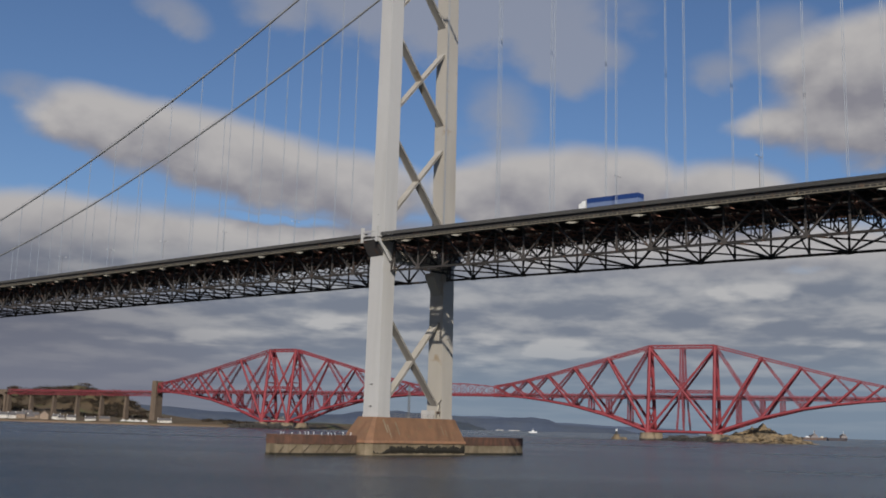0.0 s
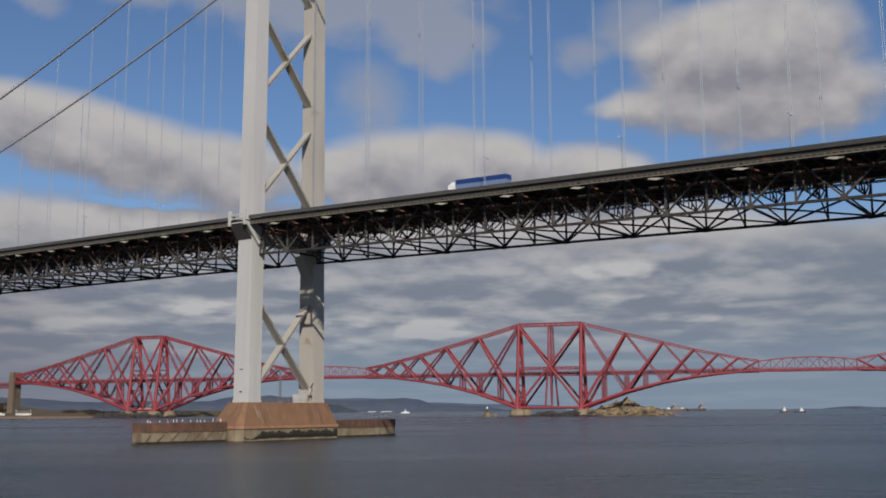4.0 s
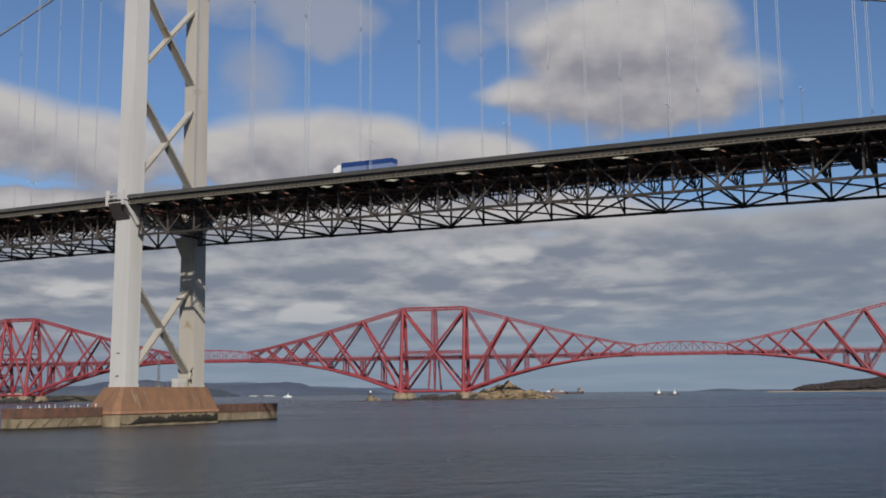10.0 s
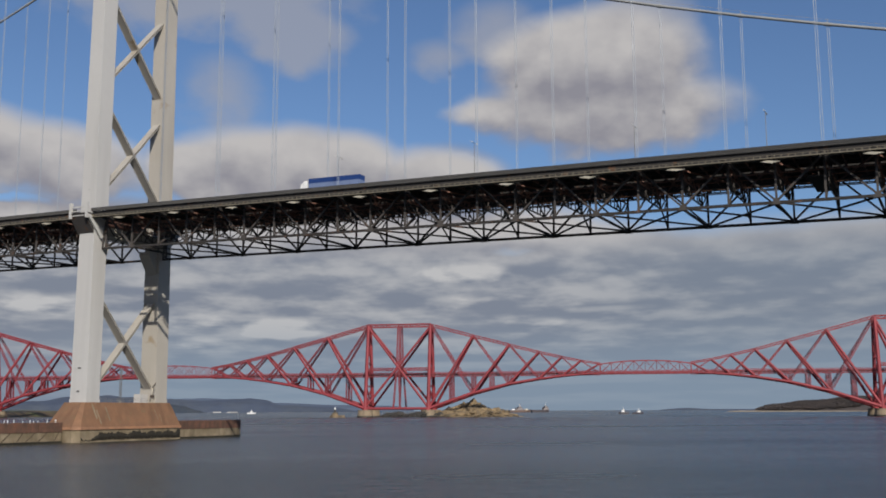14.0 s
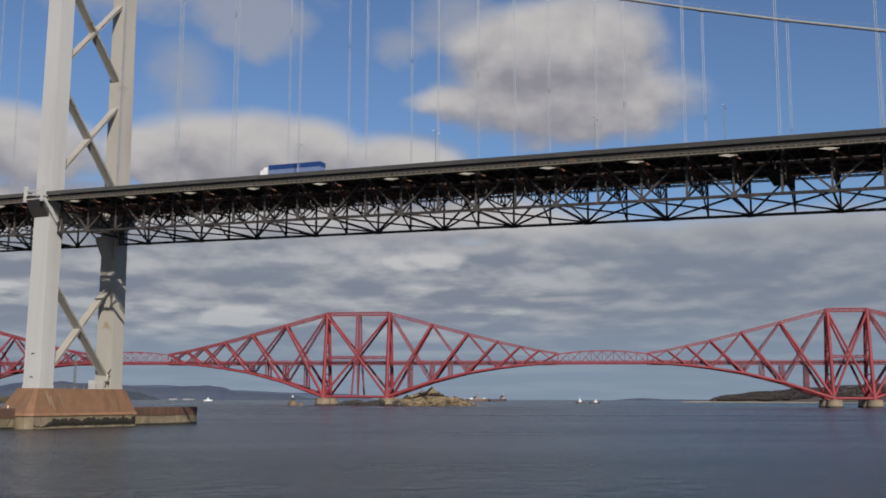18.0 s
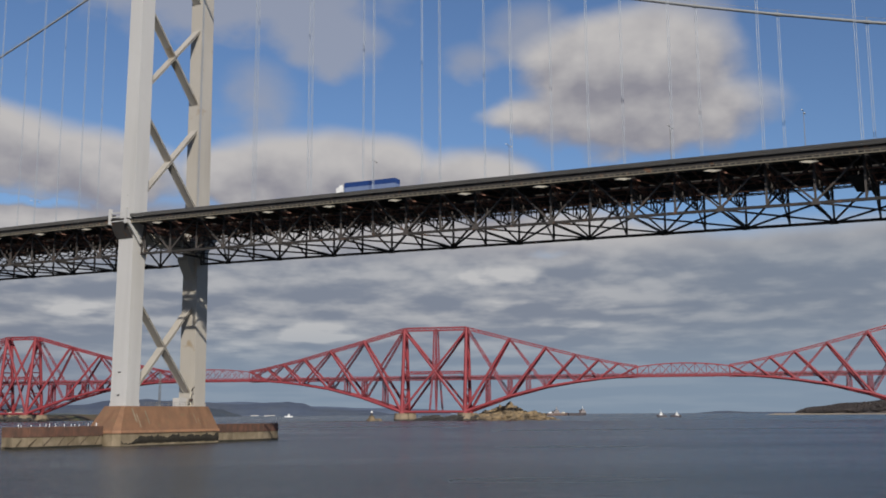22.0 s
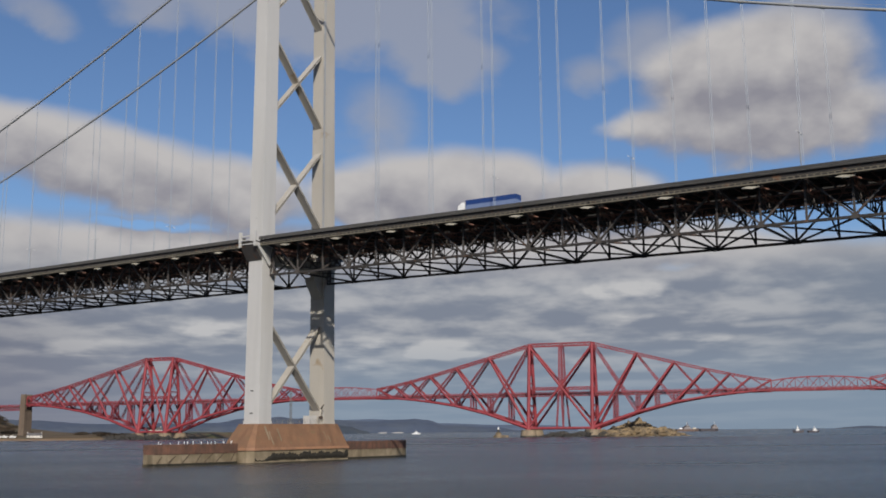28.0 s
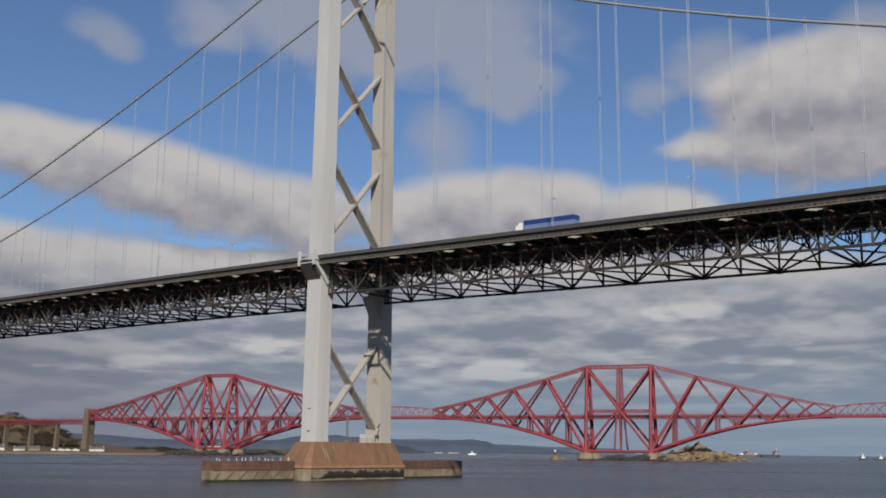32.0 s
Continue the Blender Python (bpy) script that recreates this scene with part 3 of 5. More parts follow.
# ---- suspension tower and its pier ----
def suspension_tower():
    root = thing("suspension_tower", "tall pale grey painted steel suspension bridge tower with crossed braces", "tower", at=rd(TOWER_S, 12, 10.2))
    inv = Matrix.Translation(-root.location)

    def add(pname, sh, mat, label=""):
        ob = part(pname, sh, mat, root, label)
        ob.matrix_parent_inverse = inv
        return ob

    def leg_w(side, z):
        f = (z - 10.2) / 150.0
        return (24.9 - 0.9 * f) if side else (-1.2 + 1.0 * f)

    def leg_half(z):
        f = (z - 10.2) / 150.0
        return 2.85 - 0.85 * f, 2.35 + 0.15 * f  # along, across

    for side in (1, 0):
        lv = [10.2 + 15.0 * k for k in range(11)]
        for k in range(10):
            sh = Shape()
            z0, z1 = lv[k], lv[k + 1]
            pts = []
            for z in (z0, z1):
                a, b = leg_half(z)
                w = leg_w(side, z)
                ch = 0.015
                pts.append([(-a, -b + ch), (-a + ch, -b), (a - ch, -b), (a, -b + ch), (a, b - ch), (a - ch, b), (-a + ch, b), (-a, b - ch)])
            k0 = len(sh.v)
            for z, ring in zip((z0, z1), pts):
                w = leg_w(side, z)
                sh.v += [tuple(rd(TOWER_S + a, w + b, z)) for a, b in ring]
            n = 8
            sh.f += [(i, (i + 1) % n, n + (i + 1) % n, n + i) for i in range(n)]
            sh.f += [tuple(reversed(range(n))), tuple(range(n, 2 * n))]
            add("leg_section", sh, TOWER_PAINT if side else TOWER_CREAM)
            # recessed cover strip up the middle of each outer face
        for zz in (12.0,):
            a, b = leg_half(zz)
            sh = Shape()
            sh.box8([rd(TOWER_S + x, leg_w(side, zz) + y, z) for z in (10.2, 11.0) for x, y in ((-a - .12, -b - .12), (a + .12, -b - .12), (a + .12, b + .12), (-a - .12, b + .12))])
            add("leg_shoe", sh, TOWER_PAINT if side else TOWER_CREAM)
        sad = Shape()
        sad.box8([rd(TOWER_S + x, leg_w(side, 160) + y, z) for z in (160.2, 162.5) for x, y in ((-2.2, -1.2), (2.2, -1.2), (2.2, 1.2), (-2.2, 1.2))])
        add("cable_saddle", sad, TOWER_PAINT)
    inner0, inner1 = 1.4, 22.2

    def brace(z0, z1):
        for a, b in ((z0, z1), (z1, z0)):
            sh = Shape()
            p, q = rd(TOWER_S, inner0 - 0.6, a), rd(TOWER_S, inner1 + 0.6, b)
            up = Vector((*ALONG, 0)).cross(q - p).normalized()
            up = up if up.z > 0 else -up
            sh.bar(p, q, 2.5, 0.5)
            for e in (-1.15, 1.15):
                o = Vector((*ALONG, 0)) * e
                sh.bar(p + o, q + o, 0.2, 0.66)
            add("cross_brace", sh, TOWER_CREAM)

    for z0, z1 in ((13.9, 39.0), (67.2, 92.0), (98.2, 123.2), (129.5, 154.0)):
        brace(z0, z1)
    # portal strut beneath the deck, with haunches, and the strut at the top
    for z0, z1, hz in ((50.6, 57.4, 4.6), (155.0, 159.5, 0.0)):
        sh = Shape()
        sh.box8([rd(TOWER_S + x, w, z) for z in (z0 + (4.2 if hz else 0.4), z1) for x, w in ((-1.9, inner0 - .5), (1.9, inner0 - .5), (1.9, inner1 + .5), (-1.9, inner1 + .5))])
        add("portal_strut", sh, TOWER_CREAM)
        if hz:
            for w0, w1 in ((inner0 - .3, inner0 + 3.4), (inner1 + .3, inner1 - 1.6)):
                hs = Shape()
                hs.box8([rd(TOWER_S + x, w, z) for x in (-1.85, 1.85) for w, z in ((w0, z0 - hz), (w1, z0 + 1.25), (w1, z0 + 2.4), (w0, z0 + 2.4))])
                add("haunch", hs, TOWER_CREAM)
    # footway gantry that passes round the outer face of the near leg
    for w0, way in ((27.2, 1), (-3.4, -1)):
        zf = chord(TOWER_S) + TOP
        for s in (-2.9, 2.9):
            sh = Shape()
            sh.bar(rd(TOWER_S + s, w0 + way * 2.9, zf - 1.6), rd(TOWER_S + s, w0 + way * 2.9, zf + 2.6), 0.75, 0.75, Vector((*ALONG, 0)))
            add("gantry_post", sh, TOWER_PAINT, "white gantry post at the footway edge")
        st = Shape()
        st.bar(rd(TOWER_S + 3.1, w0 + way * 2.9, zf - 0.2), rd(TOWER_S + 3.1, w0 - way * 2.6, zf - 6.3), 0.5, 1.0)
        add("gantry_strut", st, TOWER_PAINT)
        # added dark wedge that stands for the shadow under the landing
        cb = Shape()
        o, i = w0 + way * 2.95, w0 - way * 0.1
        cb.box8([rd(TOWER_S + x, w, zf + z) for x in (-3.1, 2.55) for w, z in ((o, -0.5), (i, -0.5), (i, -5.2), (o, -1.1))])
        add("corbel", cb, TRUSS_WEB, "dark tapered wedge added as the shade below the footway landing")
        for z in (-0.9, 0.3, 1.4):
            sh = Shape()
            sh.bar(rd(TOWER_S - 2.9, w0 + way * 2.9, zf + z), rd(TOWER_S + 2.9, w0 + way * 2.9, zf + z), 0.3, 0.25)
            add("gantry_rail", sh, TOWER_PAINT)
        sl = Shape()
        sl.box8([rd(TOWER_S + x, w0 + way * y, zf + z) for z in (-0.5, -0.2) for x, y in ((-3.4, 0.1), (3.4, 0.1), (3.4, 3.1), (-3.4, 3.1))])
        add("footway_landing", sl, TRUSS_PAINT)
    # small things on the legs: hatches and a work box at the foot of the far leg
    for w, z, a in ((26.75, 19.0, 0.45), (26.85, 13.0, 0.4), (26.35, 67.0, 0.16)):
        sh = Shape()
        sh.box8([rd(TOWER_S + x, w + y, zz) for zz in (z, z + a * 0.6) for x, y in ((-a, -.8), (a, -.8), (a, 0.62), (-a, 0.62))])
        add("hatch", sh, RAIL_PAINT)
    sh = Shape()
    sh.box8([rd(TOWER_S + x, w, z) for z in (10.2, 12.6) for x, w in ((-1.2, 2.3), (1.2, 2.3), (1.2, 5.4), (-1.2, 5.4))])
    add("equipment_box", sh, TOWER_PAINT)
    return root


suspension_tower()


def fbm2(x, seed):
    return noise.fractal(Vector((x * 0.35, seed, 0.0)), 0.8, 2.2, 4)


def tower_pier():
    root = thing("bridge_pier", "rust-stained concrete tower pier standing in the water", "bridge pier", at=rd(TOWER_S, 12, 0))
    inv = Matrix.Translation(-root.location)

    def add(pname, sh, mat, label=""):
        ob = part(pname, sh, mat, root, label)
        ob.matrix_parent_inverse = inv
        return ob

    def ring(a, w0, w1, cut):
        return [tuple(rd(TOWER_S + x, w, 0).xy) for x, w in ((-a, w0 + cut), (-a + cut, w0), (a - cut, w0), (a, w0 + cut), (a, w1 - cut), (a - cut, w1), (-a + cut, w1), (-a, w1 - cut))]

    add("sloped_top", Shape().prism(ring(6.0, -7.6, 33.2, 1.5), ring(3.6, -4.7, 28.9, 0.6), 3.9, 10.2), CAISSON, "rust-brown sloping concrete cap")
    add("ledge", Shape().prism(ring(6.3, -7.9, 33.5, 1.6), ring(6.2, -7.8, 33.4, 1.6), 3.2, 3.9), RUST_LEDGE, "orange rusted concrete ledge")
    add("base_wall", Shape().prism(ring(6.0, -7.6, 33.2, 1.5), ring(6.0, -7.6, 33.2, 1.5), -2.0, 3.2), PALE_CONCRETE, "pale concrete base wall")
    # weed along the tide line, ragged at its upper edge
    sh = Shape()
    steps = 200
    for k in range(steps + 1):
        w = -6.0 + 37.6 * k / steps
        top = 2.5 + 0.5 * fbm2(w, 1.9) + 0.5 * fbm2(w * 3.0, 0.5) + 0.25 * fbm2(w * 9.0, 4.5) - 1.6 * max(0.0, min(1.0, (w - 25.0) / 3.0)) - 0.8 * max(0.0, fbm2(w * 2.0, 11.5))
        foot = 0.35 + 0.2 * fbm2(w * 4.0, 7.5)
        x = 6.12
        for dx, z in ((x - 0.15, foot), (x + 0.1, (foot + max(foot + 0.1, top)) / 2), (x - 0.1, max(foot + 0.15, top))):
            sh.v.append(tuple(rd(TOWER_S + dx, w, z)))
    for k in range(steps):
        for j in range(2):
            a = k * 3 + j
            sh.f.append((a, a + 3, a + 4, a + 1))
    add("tide_weed", sh, WEED, "ragged black weed along the tide line")
    for side in (-1, 1):
        for k in range(14):
            w0, w1 = -4.4 + 2.32 * k, -4.4 + 2.32 * (k + 1)
            if (w0 < 1.6 and w1 > -3.8) or (w0 < 27.6 and w1 > 22.0):
                continue
            rail = Shape().tube(rd(TOWER_S + side * 3.2, w0, 10.2), rd(TOWER_S + side * 3.2, w0, 11.3), 0.05, n=6)
            for z in (10.75, 11.3):
                rail.tube(rd(TOWER_S + side * 3.2, w0, z), rd(TOWER_S + side * 3.2, w1, z), 0.035, n=6)
            add("handrail", rail, LAMP_PAINT, "thin grey handrail along the top of the cap")
    for w, z0, z1, wd in ((26.0, 6.0, 9.6, 0.5), (21.5, 5.5, 9.0, 0.35), (24.9, 4.6, 8.2, 0.3), (3.0, 5.6, 8.2, 0.16), (1.6, 5.0, 7.0, 0.14)):
        f0, f1 = (10.2 - z0) / 6.3, (10.2 - z1) / 6.3
        sh = Shape()
        sh.bar(rd(TOWER_S + 3.64 + 2.4 * f0, w - 0.6, z0), rd(TOWER_S + 3.64 + 2.4 * f1, w, z1), wd, 0.05, Vector((*ALONG, 0.3)))
        add("lime_streak", sh, PALE_CONCRETE)
    return root


tower_pier()


def signal_mast(s, w):
    root = thing("signal_mast", "slim grey lattice mast standing on the pier cap", "mast", at=rd(s, w, 10.2))
    inv = Matrix.Translation(-root.location)
    for pname, sh in (
        ("mast_foot", Shape().tube(rd(s, w, 10.2), rd(s, w, 10.6), 0.5, 0.45, 12)),
        ("mast", Shape().lattice(rd(s, w, 10.6), rd(s, w, 19.0), 0.4, 0.4, Vector((*ALONG, 0)), flange=0.09, lace=0.05)),
        ("crosstree", Shape().tube(rd(s, w - 0.9, 16.6), rd(s, w + 0.9, 16.6), 0.05, n=6)),
        ("lantern", Shape().tube(rd(s, w, 19.0), rd(s, w, 19.6), 0.2, 0.16, 10)),
    ):
        part(pname, sh, LAMP_PAINT, root).matrix_parent_inverse = inv


signal_mast(TOWER_S + 1.5, 13.5)


def jib_crane(s, w):
    root = thing("jib_crane", "small pale jib crane at the foot of the tower leg", "crane", at=rd(s, w, 10.2))
    inv = Matrix.Translation(-root.location)
    for pname, sh in (
        ("post", Shape().tube(rd(s, w, 10.2), rd(s, w, 14.6), 0.2, 0.17, 10)),
        ("jib", Shape().bar(rd(s, w, 14.4), rd(s + 2.2, w + 1.2, 15.6), 0.2, 0.28)),
        ("stay", Shape().tube(rd(s, w, 12.2), rd(s + 1.3, w + 0.7, 15.0), 0.08, n=6)),
        ("winch_box", Shape().bar(rd(s - 0.5, w, 12.0), rd(s + 0.5, w, 12.0), 0.7, 0.8)),
    ):
        part(pname, sh, PLATE_PAINT if pname == "post" else TRUSS_WEB, root).matrix_parent_inverse = inv


jib_crane(TOWER_S + 2.6, 2.2)


def fender(w0, w1, s_mid, half, label):
    root = thing("pier_fender", label, "fender", "fenders beside the tower pier", at=rd(s_mid, (w0 + w1) / 2, 0))
    inv = Matrix.Translation(-root.location)

    def add(pname, sh, mat, plabel=""):
        ob = part(pname, sh, mat, root, plabel)
        ob.matrix_parent_inverse = inv
        return ob

    way = 1 if w1 > w0 else -1
    n = 7
    for k in range(n):
        a, b = w0 + (w1 - w0) * k / n, w0 + (w1 - w0) * (k + 1) / n - way * 0.12
        ta, tb = half - (0.4 * half) * max(0, k - n + 2) / 2, half - (0.4 * half) * max(0, k + 1 - n + 2) / 2
        sh = Shape()
        sh.box8([rd(s_mid + x, w, z) for z in (-2.0, 2.7) for x, w in ((-ta, a), (ta, a), (tb, b), (-tb, b))])
        add("concrete_block", sh, PALE_CONCRETE)
        sh = Shape()
        sh.box8([rd(s_mid + x, w, z) for z in (2.7, 5.1) for x, w in ((-ta - .15, a), (ta + .15, a), (tb + .15, b), (-tb - .15, b))])
        add("fender_board", sh, BROWN_TIMBER)
        sh = Shape()
        sh.box8([rd(s_mid + x, w, z) for z in (-1.5, 0.45) for x, w in ((-ta - .2, a), (ta + .2, a), (tb + .2, b), (-tb - .2, b))])
        add("tide_band", sh, WEED)
        for f in ((0.12, 0.62) if way > 0 else (0.8,) if k == n - 1 else ()):
            w = a + (b - a) * (f + 0.2 * math.sin(k * 3.1 + f * 9))
            z = 5.4 + 0.35 * abs(math.sin(k * 2.3 + f * 17))
            x = s_mid + ta - 0.5 - 0.9 * abs(math.sin(k * 1.3 + f * 5))
            add("bollard", Shape().tube(rd(x, w, 5.1), rd(x, w, z), 0.07, 0.06, 8).tube(rd(x, w, z), rd(x, w, z + 0.12), 0.12, 0.1, 8), WHITE_PAINT, "short white bollard")
        if way > 0:
            st = Shape()
            x = s_mid + (ta + tb) / 2 + 0.03
            lean = 0.35 + 0.4 * abs(math.sin(k * 5.3))
            st.bar(rd(x, a + (b - a) * (0.3 + lean), 0.5), rd(x, a + (b - a) * 0.25, 2.65), 0.1, 0.3, Vector((*ACROSS, 0)))
            add("slanting_stain", st, STAIN)
    return root


fender(33.7, 60.3, -14.6, 3.2, "long low concrete fender with brown boards beside the pier")
fender(-8.1, -41.0, -14.2, 3.2, "low concrete fender with brown boards beyond the pier")


# ---- main cables with clamps and hangers ----
def main_cable(w):
    root = thing("suspension_cable", "thick grey main suspension cable with clamps and thin hangers", "bridge cable", "main cables", at=rd(TOWER_S, w, cable_z(TOWER_S)))
    inv = Matrix.Translation(-root.location)

    def add(pname, sh, mat, label="", smooth=False):
        ob = part(pname, sh, mat, root, label, smooth)
        ob.matrix_parent_inverse = inv
        return ob

    for first, sign, count in ((9.144, 1, 16), (-35.144, -1, 30)):
        stops = [TOWER_S] + [first + sign * PANEL * k for k in range(0, count)]
        for a, b in zip(stops, stops[1:]):
            add("cable_length", Shape().tube(rd(a, w, cable_z(a)), rd(b, w, cable_z(b)), 0.34, n=10), CABLE_STEEL, smooth=True)
            add("hand_rope", Shape().tube(rd(a, w, cable_z(a) + 1.1), rd(b, w, cable_z(b) + 1.1), 0.03, n=4), CABLE_STEEL)
        for s in stops[1:]:
            z = cable_z(s)
            t = (rd(s + 0.5, w, cable_z(s + 0.5)) - rd(s - 0.5, w, cable_z(s - 0.5))).normalized()
            c = rd(s, w, z)
            add("clamp", Shape().tube(c - t * 0.7, c + t * 0.7, 0.42, n=10).bar(c, c + Vector((0, 0, 1.15)), 0.1, 0.1), CABLE_STEEL)
            hs = Shape()
            for dx in (-0.2, 0.2):
                hs.tube(rd(s + dx, w, z - 0.3), rd(s + dx, w, chord(s) + TOP), 0.06, n=6, caps=False)
            add("hanger", hs, HANGER_STEEL)
    return root


main_cable(0.0)
main_cable(GAUGE)


# ---- lamp posts, signs and the lorry on the deck ----
def lamp_post(s, w=11.9, tall=11.6):
    z = chord(s) + TOP + 0.9
    root = thing("street_lamp", "slim grey road lamp with twin arms on the bridge", "street lamp", "lamps along the bridge", at=rd(s, w, z))
    inv = Matrix.Translation(-root.location)
    pole = part("pole", Shape().tube(rd(s, w, z), rd(s, w, z + tall), 0.1, 0.06, 6), LAMP_PAINT, root)
    pole.matrix_parent_inverse = inv
    arm = part("arm", Shape().tube(rd(s, w - 1.2, z + tall + 0.15), rd(s, w + 1.2, z + tall + 0.15), 0.05, n=5), LAMP_PAINT, root)
    arm.matrix_parent_inverse = inv
    for e in (-1, 1):
        part("lantern", Shape().bar(rd(s, w + e * 1.1, z + tall + 0.2), rd(s, w + e * 1.8, z + tall + 0.1), 0.25, 0.13), WHITE_PAINT, arm)


for s_lamp in (-220.0, -182.0, -144.0, -106.0, -67.5, 56.6, 94.5, 133.4, 161.5, 200.0, 238.0):
    lamp_post(s_lamp)


def lorry(s, w):
    z = chord(s) + TOP + 1.0
    root = thing("articulated_lorry", "articulated lorry with a blue curtain-sided trailer and white cab", "lorry", at=rd(s, w, z))
    inv = Matrix.Translation(-root.location)

    def add(pname, sh, mat, parent=None):
        ob = part(pname, sh, mat, parent or root)
        ob.matrix_parent_inverse = inv if parent is None else Matrix.Identity(4)
        return ob

    def box(s0, s1, z0, z1, half=1.25, slant=0.0):
        return Shape().box8([rd(s + x, w + y, z + h + chord(s + x) - chord(s)) for h, k in ((z0, 0), (z1, slant)) for x, y in ((s0 + k, -half), (s1, -half), (s1, half), (s0 + k, half))])

    add("trailer_roof_band", box(2.6, 17.2, 3.35, 4.55), BLUE_TARP)
    add("trailer_side", box(2.6, 17.2, 1.2, 3.35, 1.24), BLUE_PALE)
    add("chassis", box(0.8, 15.8, 0.75, 1.2, 0.5), RUBBER)
    add("cab", box(0.0, 2.2, 0.8, 3.5, 1.22, 0.25), WHITE_PAINT)
    add("wind_deflector", box(0.7, 2.2, 3.5, 4.1, 1.1, 0.5), WHITE_PAINT)
    add("windscreen", box(-0.03, 0.4, 2.0, 2.9, 1.1, 0.08), DARK_GLASS)
    for x in (0.9, 3.6, 11.5, 12.9, 14.3):
        for y in (-1.1, 1.1):
            c = rd(s + x, w + y, z + 0.5 + chord(s + x) - chord(s))
            wheel = add("wheel", Shape().tube(c - Vector((*ACROSS, 0)) * 0.16, c + Vector((*ACROSS, 0)) * 0.16, 0.5, n=14), RUBBER)
            add("hub", Shape().tube(c - Vector((*ACROSS, 0)) * 0.18, c + Vector((*ACROSS, 0)) * 0.18, 0.22, n=10), RAIL_PAINT, wheel)


lorry(50.8, 19.2)


def maintenance_gantry(s):
    c = chord(s)
    root = thing("maintenance_gantry", "dark steel inspection gantry slung beneath the bridge floor", "gantry", at=rd(s, 12, c + TOP - 4))
    inv = Matrix.Translation(-root.location)
    for pname, sh in (
        ("platform", Shape().box8([rd(s + x, w, c + z) for z in (TOP - 3.6, TOP - 3.3) for x, w in ((-2, 4), (2, 4), (2, 20), (-2, 20))])),
        ("side_screen", Shape().box8([rd(s + x, w, c + z) for z in (TOP - 3.3, TOP - 1.6) for x, w in ((-2, 12), (-1.8, 12), (-1.8, 20), (-2, 20))])),
        ("side_screen", Shape().box8([rd(s + x, w, c + z) for z in (TOP - 3.3, TOP - 1.6) for x, w in ((1.8, 12), (2, 12), (2, 20), (1.8, 20))])),
        ("hanger_frame", Shape().bar(rd(s, 5, c + TOP - 3.3), rd(s, 5, c + TOP - 0.4), 0.3, 0.3).bar(rd(s, 19, c + TOP - 3.3), rd(s, 19, c + TOP - 0.4), 0.3, 0.3)),
    ):
        part(pname, sh, TRUSS_PAINT, root).matrix_parent_inverse = inv


maintenance_gantry(172.0)

# ---- the rail bridge: u along it from its middle tower, w across (minus: towards the eye) ----
RAIL_AT, RAIL_ANGLE = Vector((298.69, 1271.07)), -0.45910
R_ALONG = Vector((math.cos(RAIL_ANGLE), math.sin(RAIL_ANGLE)))
R_ACROSS = Vector((-math.sin(RAIL_ANGLE), math.cos(RAIL_ANGLE)))
ARM = 207.3
BASE_Z, TOP_Z = 10.5, 113.0


def rl(u, w, z):
    p = RAIL_AT + R_ALONG * u + R_ACROSS * w
    return Vector((p.x, p.y, z))


# distance out along an arm; height of the top and the bottom member; half gauge of each
ARM_X = (0.0, 53.4, 97.8, 134.0, 161.6, 184.5, ARM)
ARM_TOP = (113.0, 98.6, 87.0, 77.6, 71.4, 66.6, 63.0)
ARM_LOW = (10.5, 28.6, 39.6, 45.4, 48.6, 50.4, 51.6)
LOW_HALF = (18.3, 14.2, 11.2, 8.9, 7.2, 6.0, 5.0)
TOP_HALF = (5.0, 4.8, 4.6, 4.4, 4.2, 4.1, 4.0)


def rail_adder(root):
    inv = Matrix.Translation(-root.location)

    def add(pname, sh, mat, label="", smooth=False):
        ob = part(pname, sh, mat, root, label, smooth)
        ob.matrix_parent_inverse = inv
        return ob

    return add


def deck_girder(add, u0, u1, z0=49.6, z1=53.4, half=4.2, bay=5.5):
    for w in (-half, half):
        sh = Shape()
        for z in (z0, z1):
            sh.bar(rl(u0, w, z), rl(u1, w, z), 0.7, 0.72)
        n = max(1, round((u1 - u0) / bay))
        for k in range(n):
            a, b = u0 + (u1 - u0) * k / n, u0 + (u1 - u0) * (k + 1) / n
            sh.bar(rl(a, w, z0), rl(b, w, z1), 0.45, 0.45)
            sh.bar(rl(a, w, z1), rl(b, w, z0), 0.45, 0.45)
            sh.bar(rl(a, w, z0), rl(a, w, z1), 0.45, 0.45)
        add("deck_girder", sh, RED_LATTICE)
        pr = Shape()
        for z in (z1 + 0.9, z1 + 1.7):
            pr.bar(rl(u0, w, z), rl(u1, w, z), 0.15, 0.15)
        m = max(2, round((u1 - u0) / 3))
        for k in range(m):
            a = u0 + (u1 - u0) * (k + 0.5) / m
            pr.bar(rl(a, w, z1), rl(a, w, z1 + 1.7), 0.15, 0.15)
        add("parapet", pr, RED_LATTICE)
    # the bed is coloured dark as the shaded band between the girders
    fl = Shape()
    fl.box8([rl(u, w, z) for z in (z1 - 2.4, z1 - 1.0) for u, w in ((u0, -half), (u1, -half), (u1, half), (u0, half))])
    add("track_bed", fl, TRACK_BED)


